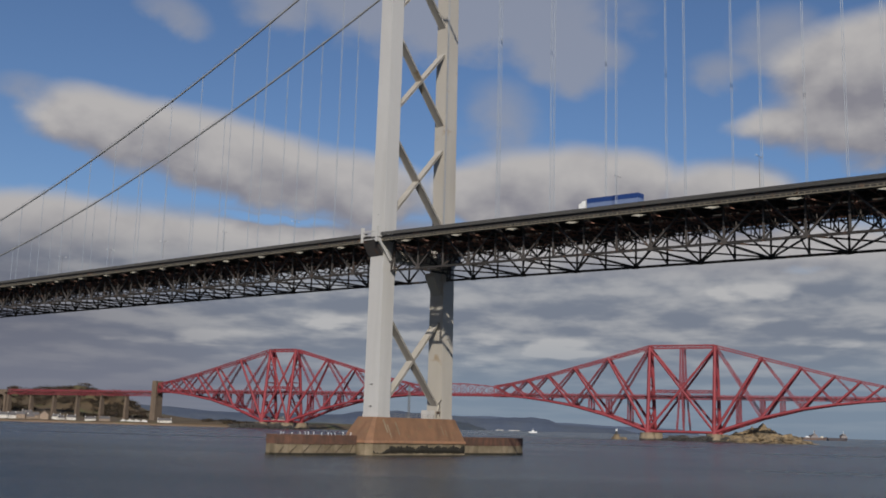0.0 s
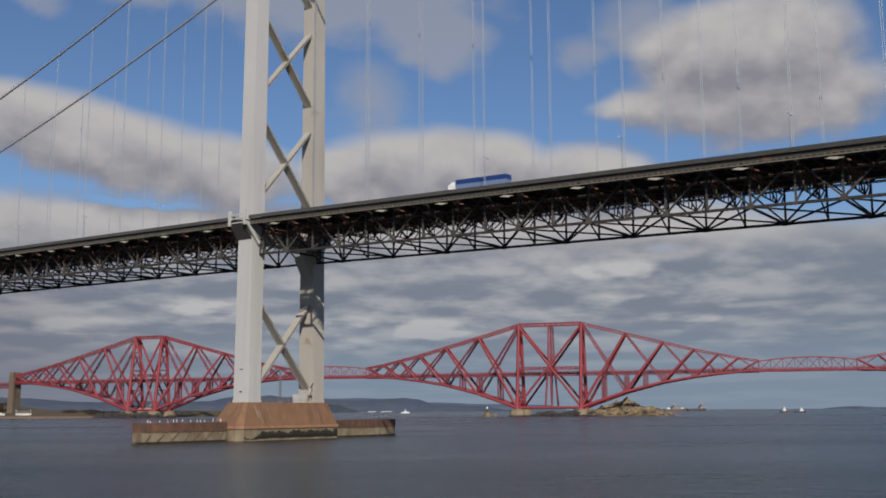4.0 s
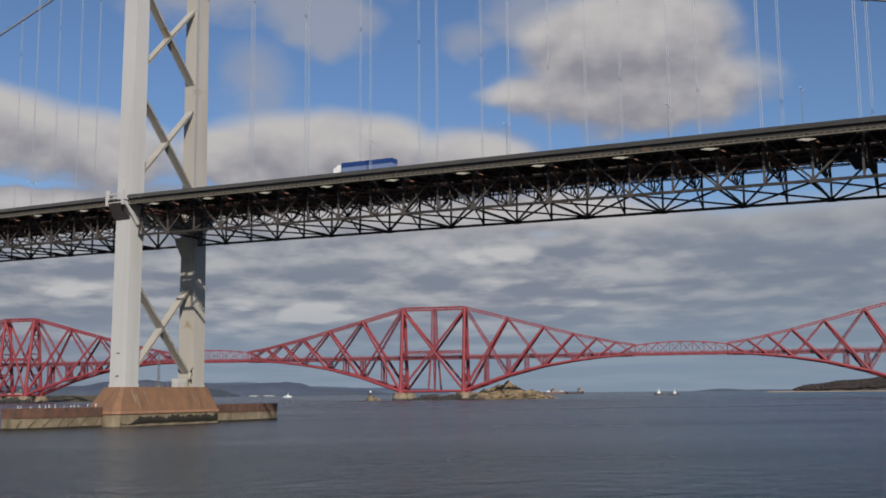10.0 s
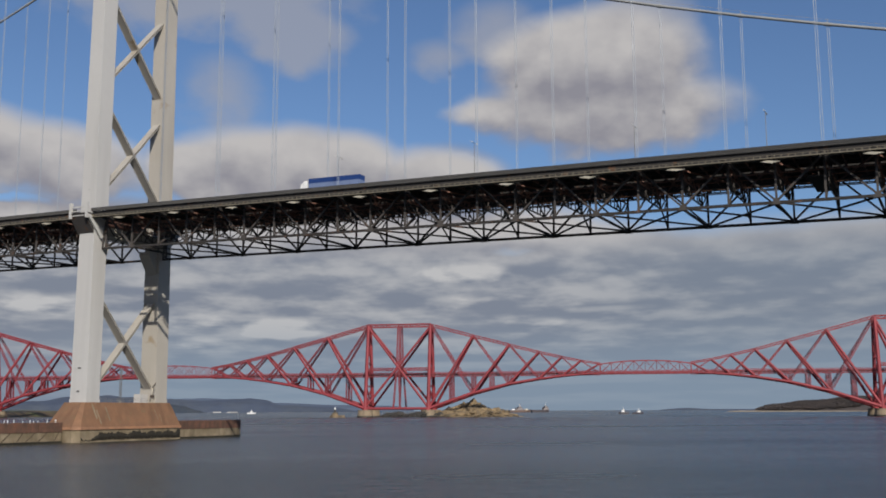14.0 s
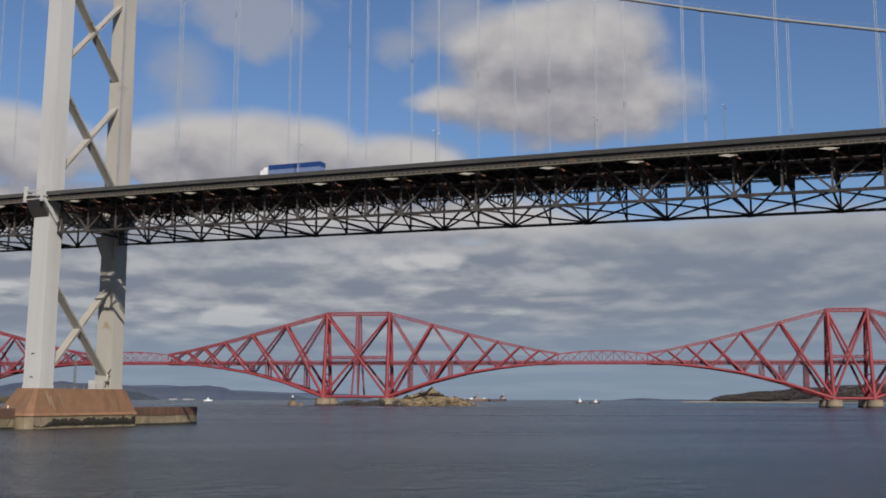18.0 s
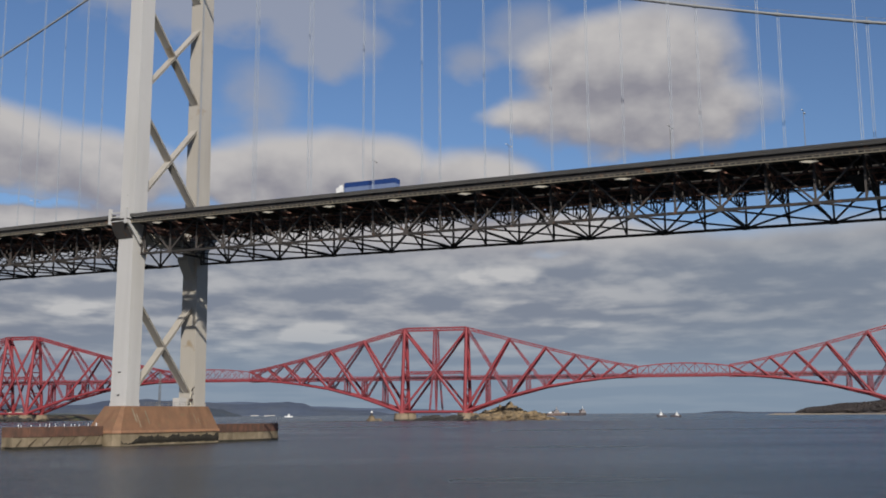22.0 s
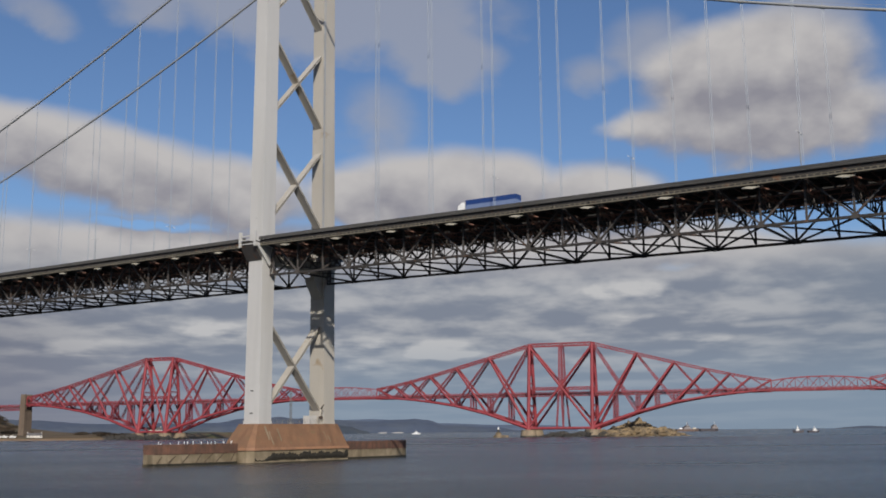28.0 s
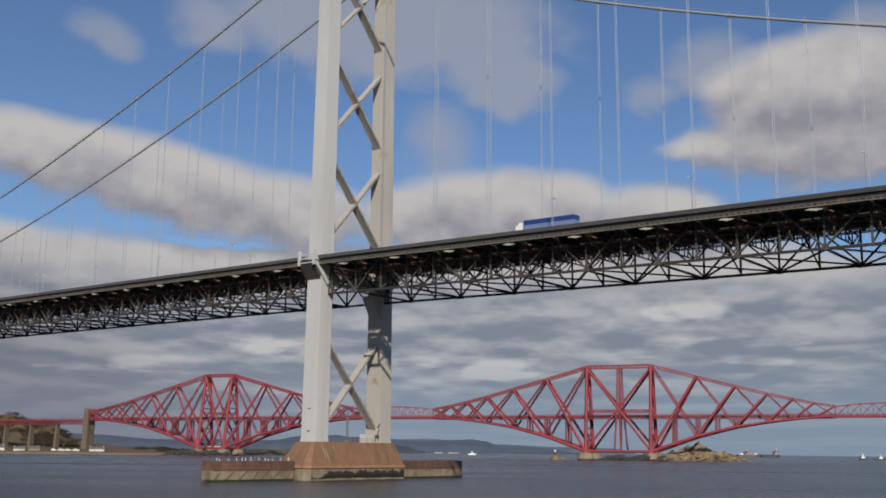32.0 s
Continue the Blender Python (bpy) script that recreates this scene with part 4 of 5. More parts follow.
def cantilever(u_mid, half, label):
    root = thing("cantilever_tower", label, "rail bridge", "cantilever towers of the rail bridge", at=rl(u_mid, 0, BASE_Z))
    add = rail_adder(root)
    side_up = Vector((*R_ACROSS, 0))
    # the tower itself
    for w in (-1, 1):
        for u in (-half, half):
            add("column", Shape().tube(rl(u_mid + u, w * 18.3, BASE_Z - 1), rl(u_mid + u, w * 5.0, TOP_Z), 2.3, 2.0, 12), RED_PAINT, smooth=True)
        for a, b in ((-half, half), (half, -half)):
            add("tower_strut", Shape().tube(rl(u_mid + a, w * 18.0, BASE_Z + 1), rl(u_mid + b, w * 5.2, TOP_Z - 2), 1.45, 1.45, 10), RED_PAINT, smooth=True)
        add("bottom_tie", Shape().tube(rl(u_mid - half, w * 18.3, BASE_Z), rl(u_mid + half, w * 18.3, BASE_Z), 1.6, 1.6, 10), RED_PAINT, smooth=True)
        add("top_member", Shape().lattice(rl(u_mid - half, w * 5, TOP_Z), rl(u_mid + half, w * 5, TOP_Z), 1.6, 3.4, flange=0.8, lace=0.4), RED_PAINT)
        zc = (BASE_Z + TOP_Z) / 2 - 3
        wc = w * 12.0
        add("middle_tie", Shape().lattice(rl(u_mid - half, wc, zc), rl(u_mid + half, wc, zc), 1.4, 2.6, flange=0.6, lace=0.3), RED_PAINT)
        for du in ((-2.6, 2.6) if half > 30 else ()):
            add("hanging_post", Shape().lattice(rl(u_mid + du * 0.55, w * 5, TOP_Z - 1), rl(u_mid + du * 0.55, wc, zc), 1.3, 1.3, side_up, flange=0.5, lace=0.34), RED_LATTICE)
            add("lower_post", Shape().lattice(rl(u_mid + du * 0.55, wc, zc), rl(u_mid + du * 1.6, w * 17.5, BASE_Z + 1), 1.5, 1.5, side_up, flange=0.55, lace=0.36), RED_LATTICE)
    for u in (-half, half):
        zs = (BASE_Z + 2, 38.0, 66.0, 92.0, TOP_Z)
        for z0, z1 in zip(zs, zs[1:]):
            h0, h1 = (18.3 - 13.3 * (z - BASE_Z) / (TOP_Z - BASE_Z) for z in (z0, z1))
            for a, b in ((1, -1), (-1, 1)):
                add("portal_brace", Shape().lattice(rl(u_mid + u, a * h0, z0), rl(u_mid + u, b * h1, z1), 1.0, 1.0, Vector((*R_ALONG, 0)), flange=0.35, lace=0.2), RED_LATTICE)
            add("portal_tie", Shape().lattice(rl(u_mid + u, -h1, z1), rl(u_mid + u, h1, z1), 1.0, 1.4, flange=0.4, lace=0.25), RED_LATTICE)
    # two arms
    for d in (-1, 1):
        def low(k, w):
            return rl(u_mid + d * (half + ARM_X[k]), w * LOW_HALF[k], ARM_LOW[k])

        def top(k, w):
            return rl(u_mid + d * (half + ARM_X[k]), w * TOP_HALF[k], ARM_TOP[k])

        for k in range(6):
            f = k / 6
            for w in (-1, 1):
                add("bottom_tube", Shape().tube(low(k, w), low(k + 1, w), 1.95 - 1.05 * f, 1.95 - 1.05 * (k + 1) / 6, 10), RED_PAINT, smooth=True)
                add("top_member", Shape().lattice(top(k, w), top(k + 1, w), 1.3, 3.1 - 1.5 * f, flange=0.75 - 0.25 * f, lace=0.35), RED_PAINT)
                add("strut_tube", Shape().tube(low(k, w), top(k + 1, w), 1.8 - 1.0 * f, 1.55 - 0.85 * f, 9), RED_PAINT, smooth=True)
                add("tie_girder", Shape().lattice(top(k, w), low(k + 1, w), 1.6 - 0.6 * f, 3.0 - 1.5 * f, side_up, flange=0.5 - 0.16 * f, lace=0.24), RED_LATTICE)
            if k < 5:
                add("cross_tie", Shape().lattice(low(k + 1, -1), low(k + 1, 1), 1.0, 1.2, flange=0.35, lace=0.2), RED_LATTICE)
                add("top_tie", Shape().lattice(top(k + 1, -1), top(k + 1, 1), 0.8, 1.0, flange=0.3, lace=0.2), RED_LATTICE)
            add("wind_brace", Shape().lattice(low(k, -1), low(k + 1, 1), 0.9, 0.9, flange=0.3, lace=0.18).lattice(low(k, 1), low(k + 1, -1), 0.9, 0.9, flange=0.3, lace=0.18), RED_LATTICE)
        for w in (-1, 1):
            add("end_post", Shape().bar(low(6, w), top(6, w), 1.0, 1.0, Vector((*R_ALONG, 0))), RED_PAINT)
        # trestles that carry the railway inside the arm
        for x in (26.0, 53.4, 76.0, 97.8):
            k = max(i for i in range(7) if ARM_X[i] <= x)
            f = (x - ARM_X[k]) / (ARM_X[k + 1] - ARM_X[k])
            zb = ARM_LOW[k] + f * (ARM_LOW[k + 1] - ARM_LOW[k])
            hw = LOW_HALF[k] + f * (LOW_HALF[k + 1] - LOW_HALF[k])
            for w in (-1, 1):
                for e in (-1.8, 1.8):
                    add("trestle_post", Shape().lattice(rl(u_mid + d * (half + x) + e, w * min(hw, 5.6), zb), rl(u_mid + d * (half + x) + e, w * 4.2, 49.6), 1.2, 1.2, side_up, flange=0.4, lace=0.26), RED_LATTICE)
        ends = [half * 0.0, half] + [half + x for x in ARM_X[1:]]
        for a, b in zip(ends, ends[1:]):
            u0, u1 = sorted((u_mid + d * a, u_mid + d * b))
            deck_girder(add, u0, u1)
    # round granite piers, one under each column
    for u in (-half, half):
        for w in (-1, 1):
            pr = thing("granite_pier", "round tapered granite pier under a rail bridge column", "bridge pier", "round granite piers", at=rl(u_mid + u, w * 18.3, 0))
            padd = rail_adder(pr)
            c = rl(u_mid + u, w * 18.3, 0)
            for k, (za, zb_, ra, rb) in enumerate(((-2, 1.6, 10.2, 9.9), (1.6, 4.6, 9.8, 9.3), (4.6, 7.8, 9.2, 8.6), (7.8, 8.8, 9.1, 9.1))):
                padd("coping" if k == 3 else "masonry_course", Shape().tube(c + Vector((0, 0, za)), c + Vector((0, 0, zb_)), ra, rb, 20), DARK_ROCK if k == 0 else GRANITE)
            padd("base_plate", Shape().bar(c + Vector((-3, 0, 9.3)), c + Vector((3, 0, 9.3)), 5.5, 1.2), RED_PAINT)
    return root


MID_HALF, END_HALF, TOWER_GAP = 39.6, 22.1, 582.9
cantilever(0.0, MID_HALF, "widest red cantilever tower of the rail bridge, by a rocky islet")
cantilever(-TOWER_GAP, END_HALF, "narrow red cantilever tower of the rail bridge, on the far shore")
cantilever(TOWER_GAP, END_HALF, "narrow red cantilever tower of the rail bridge, standing in open water")


def suspended_span(u0, u1):
    root = thing("suspended_span", "red lattice girder span hung between two cantilever arms", "rail bridge", "suspended spans", at=rl(u0, 0, 51.6))
    add = rail_adder(root)
    n = 8

    def tz(k):
        f = k / n
        return 62.4 + 5.2 * 4 * f * (1 - f) * 0.75

    for w in (-4.6, 4.6):
        for k in range(n):
            a, b = u0 + (u1 - u0) * k / n, u0 + (u1 - u0) * (k + 1) / n
            add("bottom_chord", Shape().bar(rl(a, w, 51.6), rl(b, w, 51.6), 0.8, 1.0), RED_PAINT)
            add("top_chord", Shape().bar(rl(a, w, tz(k)), rl(b, w, tz(k + 1)), 0.8, 0.9), RED_PAINT)
            add("tie", Shape().bar(rl(a, w, tz(k)), rl(b, w, 51.6), 0.4, 0.4), RED_LATTICE)
            add("strut", Shape().bar(rl(a, w, 51.6), rl(b, w, tz(k + 1)), 0.45, 0.5), RED_LATTICE)
            if k:
                add("post", Shape().bar(rl(a, w, 51.6), rl(a, w, tz(k)), 0.4, 0.4), RED_LATTICE)
    deck_girder(add, u0, u1, 50.4, 53.0)
    for k in range(n + 1):
        a = u0 + (u1 - u0) * k / n
        add("top_tie", Shape().bar(rl(a, -4.6, tz(k)), rl(a, 4.6, tz(k)), 0.5, 0.5), RED_LATTICE)


suspended_span(MID_HALF + ARM, TOWER_GAP - END_HALF - ARM)
suspended_span(-TOWER_GAP + END_HALF + ARM, -MID_HALF - ARM)


# ---- approach viaduct on the far shore ----
def masonry_pier(u, z1, hu0, hw0, hu1, hw1, name="viaduct_pier", label="tall tapered granite viaduct pier on the shore"):
    root = thing(name, label, "bridge pier", "granite viaduct piers", at=rl(u, 0, 2))
    add = rail_adder(root)

    def ring(a, b):
        return [tuple(rl(u + x, y, 0).xy) for x, y in ((-a, -b), (a, -b), (a, b), (-a, b))]

    courses = 7
    for k in range(courses):
        f0, f1 = k / courses, (k + 1) / courses
        mixa = lambda p, q, f: p + (q - p) * f
        add("masonry_course", Shape().prism(ring(mixa(hu0, hu1, f0), mixa(hw0, hw1, f0)), ring(mixa(hu0, hu1, f1) - 0.06, mixa(hw0, hw1, f1) - 0.06), 2 + (z1 - 2) * f0, 2 + (z1 - 2) * f1), VIADUCT_STONE)
    add("cap", Shape().prism(ring(hu1 + 0.7, hw1 + 0.7), ring(hu1 + 0.7, hw1 + 0.7), z1, z1 + 1.0), VIADUCT_STONE)
    return root


END_U = -TOWER_GAP - END_HALF - ARM
masonry_pier(END_U - 5.2, 44.0, 5.2, 8.6, 4.6, 7.8, "portal_pier", "massive granite end pier where the red cantilever meets the viaduct")
for w in (-6.0, 6.0):
    sh = Shape()
    sh.prism([tuple(rl(END_U - 5.2 + x, w + y, 0).xy) for x, y in ((-4.4, -1.9), (4.4, -1.9), (4.4, 1.9), (-4.4, 1.9))], [tuple(rl(END_U - 5.2 + x, w + y, 0).xy) for x, y in ((-4.1, -1.7), (4.1, -1.7), (4.1, 1.7), (-4.1, 1.7))], 45.0, 67.5)
    solo("portal_wall", sh, VIADUCT_STONE, "granite portal wall beside the railway on the end pier", "masonry wall", "portal walls")
PIER_U = [END_U - 14 - 51.5 * (k + 1) for k in range(6)]
for u in PIER_U:
    masonry_pier(u, 43.0, 2.5, 4.6, 1.5, 3.0)


def approach_span(u0, u1):
    root = thing("viaduct_span", "red lattice girder span of the approach viaduct", "rail bridge", "viaduct spans", at=rl(u0, 0, 44))
    add = rail_adder(root)
    deck_girder(add, u0, u1, 44.2, 51.0, 4.2, 6.4)


stops = [END_U - 10.2] + PIER_U
for a, b in zip(stops, stops[1:]):
    approach_span(b + 0.2, a - 0.2)


def arched_viaduct(u1, n):
    root = thing("arched_viaduct", "granite arched approach viaduct running into the hillside", "viaduct", at=rl(u1, 0, 10))
    add = rail_adder(root)
    width = 20.0
    for k in range(n):
        u = u1 - width * k
        add("arch_pier", Shape().box8([rl(u + x, y, z) for z in (2, 44) for x, y in ((-5.5, -5.5), (-1.5, -5.5), (-1.5, 5.5), (-5.5, 5.5))]), VIADUCT_STONE)
        m = 10
        sh = Shape()
        for j in range(m):
            a0, a1 = math.pi * j / m, math.pi * (j + 1) / m
            x0, x1 = u - 13.5 + 8 * math.cos(a0), u - 13.5 + 8 * math.cos(a1)
            z0, z1 = 36 + 8 * math.sin(a0), 36 + 8 * math.sin(a1)
            sh.box8([rl(x0, -5, z0), rl(x1, -5, z1), rl(x1, -5, 47), rl(x0, -5, 47), rl(x0, 5, z0), rl(x1, 5, z1), rl(x1, 5, 47), rl(x0, 5, 47)])
        add("arch", sh, VIADUCT_STONE)
        add("parapet", Shape().box8([rl(u - 1 + x, y, z) for z in (47, 52) for x, y in ((-20, -5.3), (0, -5.3), (0, 5.3), (-20, 5.3))]), VIADUCT_STONE)


arched_viaduct(PIER_U[-1] - 2, 5)


# ---- land ----
def terrain(name, centre, ax, ay, size_x, size_y, nx, ny, height, mat, label, kind="structure", category="ground"):
    """A sheet of land over centre + ax*x + ay*y with its height by a function of x and y."""
    sh = Shape()
    for j in range(ny + 1):
        for i in range(nx + 1):
            x, y = size_x * (i / nx - 0.5), size_y * (j / ny - 0.5)
            p = centre + ax * x + ay * y
            sh.v.append((p.x, p.y, height(x, y)))
    for j in range(ny):
        for i in range(nx):
            k = j * (nx + 1) + i
            sh.f.append((k, k + 1, k + nx + 2, k + nx + 1))
    return solo(name, sh, mat, label, category, kind=kind, smooth=True)


def fbm(x, y, scale, seed=0.0):
    return noise.fractal(Vector((x / scale, y / scale, seed)), 1.0, 2.1, 5)


def ease(x, a, b):
    f = min(1.0, max(0.0, (x - a) / (b - a)))
    return f * f * (3 - 2 * f)


def land_height(u, w):
    """The far headland, by its place along and across the rail bridge."""
    shore = -150 + 55 * ease(u, -1000, -650) + 115 * ease(u, -700, -560) + 12 * fbm(u, 0, 90)
    inland = ease(w, shore, shore + 24)
    end = ease(u, -545 + 10 * fbm(w, 3, 60), -590)
    h = -3.0 + 7.0 * inland * end
    h += inland * end * 5.0 * ease(w, shore + 40, shore + 160)
    hill = (0.8 * (1 - ease(u, -1065, -985)) + 0.2 * (1 - ease(u, -960, -880))) * math.exp(-(((w - 150) / 85) ** 2))
    h += 50 * hill * (0.92 + 0.22 * fbm(u, w, 45, 2.0))
    return h + inland * end * 0.8 * fbm(u, w, 30, 5.0)


def headland():
    c = rl(-1000, 60, 0)
    ax, ay = Vector((*R_ALONG, 0)), Vector((*R_ACROSS, 0))
    terrain("headland", c, ax, ay, 960, 560, 120, 80, lambda x, y: land_height(x - 1000, y + 60), GRASS, "winter grass headland below the far end of the rail bridge")
    sh = Shape()
    for k in range(60):
        u0, u1 = -1470 + k * 15.0, -1455 + k * 15.0
        s0, s1 = (-150 + 55 * ease(u, -1000, -650) + 115 * ease(u, -700, -560) + 12 * fbm(u, 0, 90) + 6 for u in (u0, u1))
        sh.box8([rl(u0, s0, -1), rl(u1, s1, -1), rl(u1, s1 + 3, -1), rl(u0, s0 + 3, -1), rl(u0, s0 + 1, 2.4), rl(u1, s1 + 1, 2.4), rl(u1, s1 + 3, 2.4), rl(u0, s0 + 3, 2.4)])
    solo("sea_wall", sh, SAND, "pale sandy sea wall along the far shore", "sea wall", kind="structure")


headland()


def scrub(name, places, mat, label, seed, tall, spread, tuft=1.0):
    """Bare winter thicket: many small clumps of crossed twigs and tufts in one mesh."""
    rng = random.Random(seed)
    sh = Shape()
    for c, r in places:
        for _ in range(int(24 * r / 10)):
            a, d = rng.uniform(0, 2 * math.pi), r * math.sqrt(rng.random())
            p = c + Vector((math.cos(a) * d, math.sin(a) * d, 0))
            h = tall * rng.uniform(0.45, 1.0) * (1.15 - 0.5 * d / r)
            sh.tube(p - Vector((0, 0, 2)), p + Vector((0, 0, h * 0.6)), 0.3, 0.12, 4, False)
            for _k in range(9):
                q = p + Vector((rng.gauss(0, spread), rng.gauss(0, spread), h * rng.uniform(0.25, 1.0)))
                e = rng.uniform(0.5, 1.25) * tuft
                k0 = len(sh.v)
                for _j in range(5):
                    sh.v.append(tuple(q + Vector((rng.uniform(-e, e), rng.uniform(-e, e), rng.uniform(-e, e) * 0.8))))
                sh.f += [(k0, k0 + 1, k0 + 2), (k0 + 1, k0 + 2, k0 + 3), (k0 + 2, k0 + 3, k0 + 4), (k0, k0 + 3, k0 + 4)]
    return solo(name, sh, mat, label, "thicket", kind="stuff")


def on_land(u, w):
    return rl(u, w, land_height(u, w))


rng = random.Random(4)
scrub("hill_thicket", [(on_land(rng.uniform(-1300, -985), rng.gauss(110, 40)), rng.uniform(8, 18)) for _ in range(110)] + [(on_land(rng.uniform(-985, -890), rng.gauss(70, 30)), rng.uniform(6, 11)) for _ in range(26)], SCRUB, "bare brown thicket on the hill behind the viaduct", 1, 7.0, 1.6)
scrub("shore_thicket", [(on_land(-735 + 9 * k + rng.gauss(0, 4), rng.gauss(6, 10)), rng.uniform(5, 10)) for k in range(14)], SCRUB, "dark bare bushes on the shore beneath the red bridge", 2, 5.0, 1.4)


def house(u, w, length, depth, eaves, wall, label, turn=0.0):
    z = land_height(u, w) - 0.3
    root = thing("house", label, "house", "houses along the far shore", at=rl(u, w, z))
    add = rail_adder(root)
    ca, sa = math.cos(turn), math.sin(turn)

    def at(x, y, h):
        return rl(u + x * ca - y * sa, w + x * sa + y * ca, z + h)

    a, b = length / 2, depth / 2
    ridge = eaves + depth * 0.42
    sh = Shape()
    sh.box8([at(x, y, h) for h in (0, eaves) for x, y in ((-a, -b), (a, -b), (a, b), (-a, b))])
    k = len(sh.v)
    for x in (-a, a):
        sh.v += [tuple(at(x, -b, eaves)), tuple(at(x, b, eaves)), tuple(at(x, 0, ridge))]
    sh.f += [(k, k + 1, k + 2), (k + 5, k + 4, k + 3)]
    add("wall", sh, wall)
    for y in (-1, 1):
        rf = Shape()
        rf.box8([at(-a - .3, 0, ridge), at(a + .3, 0, ridge), at(a + .3, y * (b + .4), eaves - .2), at(-a - .3, y * (b + .4), eaves - .2),
                 at(-a - .3, 0, ridge + .35), at(a + .3, 0, ridge + .35), at(a + .3, y * (b + .4), eaves + .15), at(-a - .3, y * (b + .4), eaves + .15)])
        add("roof", rf, SLATE)
    for x in (-a + 0.7, a - 0.7):
        add("chimney", Shape().box8([at(x + i, j, h) for h in (ridge - 0.8, ridge + 1.3) for i, j in ((-.5, -.4), (.5, -.4), (.5, .4), (-.5, .4))]), wall)
    for h in ((1.1, 3.9) if eaves > 4.5 else (1.1,)):
        for x in [(-a + length * (k + 0.5) / 4) for k in range(4)]:
            add("window", Shape().box8([at(x + i, -b + j, h + e) for e in (0, 1.4) for i, j in ((-.5, -.05), (.5, -.05), (.5, .1), (-.5, .1))]), DARK_GLASS)


# along the shore, across, length, depth, eaves, turn, walls (0 white, 1 buff)
HOUSES = ((-1016, -114, 13, 9, 6.0, 0.7, 0), (-1026, -90, 12, 9, 5.5, 1.0, 0), (-1038, -70, 15, 9, 7.0, 0.8, 1), (-1004, -90, 13, 9, 6.5, 0.5, 1), (-1029, -58, 14, 9, 8.0, 1.1, 0),
          (-940, -106, 14, 12, 7.5, 2.4, 1), (-888, -103, 13, 8, 4.2, 0.95, 0), (-855, -98, 15, 7, 3.2, 0.8, 0), (-836, -89, 15, 8, 3.8, 0.9, 1), (-751, -56, 20, 7, 3.6, 0.86, 0))
MORE_HOUSES = ((-989, -80, 14, 9, 6.0, 0.9, 1), (-936, -85, 12, 8, 4.5, 0.6, 0), (-1050, -104, 14, 9, 6.0, 0.9, 0), (-1072, -88, 15, 9, 6.5, 0.7, 1), (-1095, -112, 13, 9, 6.0, 0.9, 0), (-912, -100, 10, 7, 3.4, 1.2, 0), (-962, -112, 11, 8, 4.0, 0.9, 1))
for u, w, ln, dp, ev, tn, buff in HOUSES + MORE_HOUSES:
    house(u, w, ln, dp, ev, PINK_WALL if buff else HARLED, "buff stone house with a slate roof on the far shore" if buff else "white harled house with a slate roof on the far shore", tn)


def beached_boat(u, w, length, turn):
    """A small boat laid up ashore: a hull with a raised bow and a cabin."""
    z = land_height(u, w)
    root = thing("beached_boat", "small white boat laid up on the far shore", "boat", "boats laid up ashore", at=rl(u, w, z))
    add = rail_adder(root)
    ca, sa = math.cos(turn), math.sin(turn)

    def at(x, y, h):
        return rl(u + x * ca - y * sa, w + x * sa + y * ca, z + h)

    a, b = length / 2, length * 0.17
    outline = ((-a, -b * 0.8), (a * 0.4, -b), (a, 0), (a * 0.4, b), (-a, b * 0.8))
    sh = Shape()
    sh.v += [tuple(at(x * 0.85, y * 0.35, 0.1)) for x, y in outline] + [tuple(at(x, y, 1.9 if x < a * 0.9 else 2.6)) for x, y in outline]
    sh.f += [(i, (i + 1) % 5, 5 + (i + 1) % 5, 5 + i) for i in range(5)] + [(4, 3, 2, 1, 0), (5, 6, 7, 8, 9)]
    add("hull", sh, WHITE_PAINT)
    add("cabin", Shape().box8([at(x, y, h) for h, k in ((1.9, 1.0), (3.2, 0.8)) for x, y in ((-a * 0.5 * k, -b * 0.6), (a * 0.25 * k, -b * 0.6), (a * 0.25 * k, b * 0.6), (-a * 0.5 * k, b * 0.6))]), HARLED)


for k, (u, w) in enumerate(((-808, -80), (-802, -72), (-797, -77), (-791, -70), (-786, -76), (-781, -66), (-776, -70))):
    beached_boat(u, w, 7.5 + (k * 3 % 4), 0.5 + 0.35 * math.sin(k * 2.7))


# ---- rocky islet and marker beacon by the middle tower ----
def rocks(name, places, mat, label, seed, group=""):
    base = places[0][0]
    root = thing(name, label, "rocks", group, at=base)
    for c, rx, ry, h in places:
        sh = Shape()
        n, m = 48, 18
        k = len(sh.v)
        for j in range(m + 1):
            f = j / m
            for i in range(n):
                a = 2 * math.pi * i / n
                q = Vector((math.cos(a) * (1 - f) ** 0.7 * 1.3, math.sin(a) * (1 - f) ** 0.7 * 1.3, f))
                d = noise.fractal(q * 2.6 + Vector((seed, c.x * 0.01, c.y * 0.01)), 0.75, 2.3, 6) + 0.22 * noise.fractal(q * 7.0 + Vector((seed, c.x * 0.02, 4.0)), 0.6, 2.2, 4)
                x, y = q.x * rx * (1 + 0.35 * d), q.y * ry * (1 + 0.35 * d)
                z = -1.5 + (h + 1.5) * f ** 0.85 * (1 + 0.32 * d)
                sh.v.append((c.x + x, c.y + y, c.z + z))
        for j in range(m):
            for i in range(n):
                i2 = (i + 1) % n
                sh.f.append((k + j * n + i, k + j * n + i2, k + (j + 1) * n + i2, k + (j + 1) * n + i))
        sh.f.append(tuple(k + m * n + i for i in range(n)))
        part("rock", sh, mat, root).matrix_parent_inverse = Matrix.Translation(-root.location)
    return root


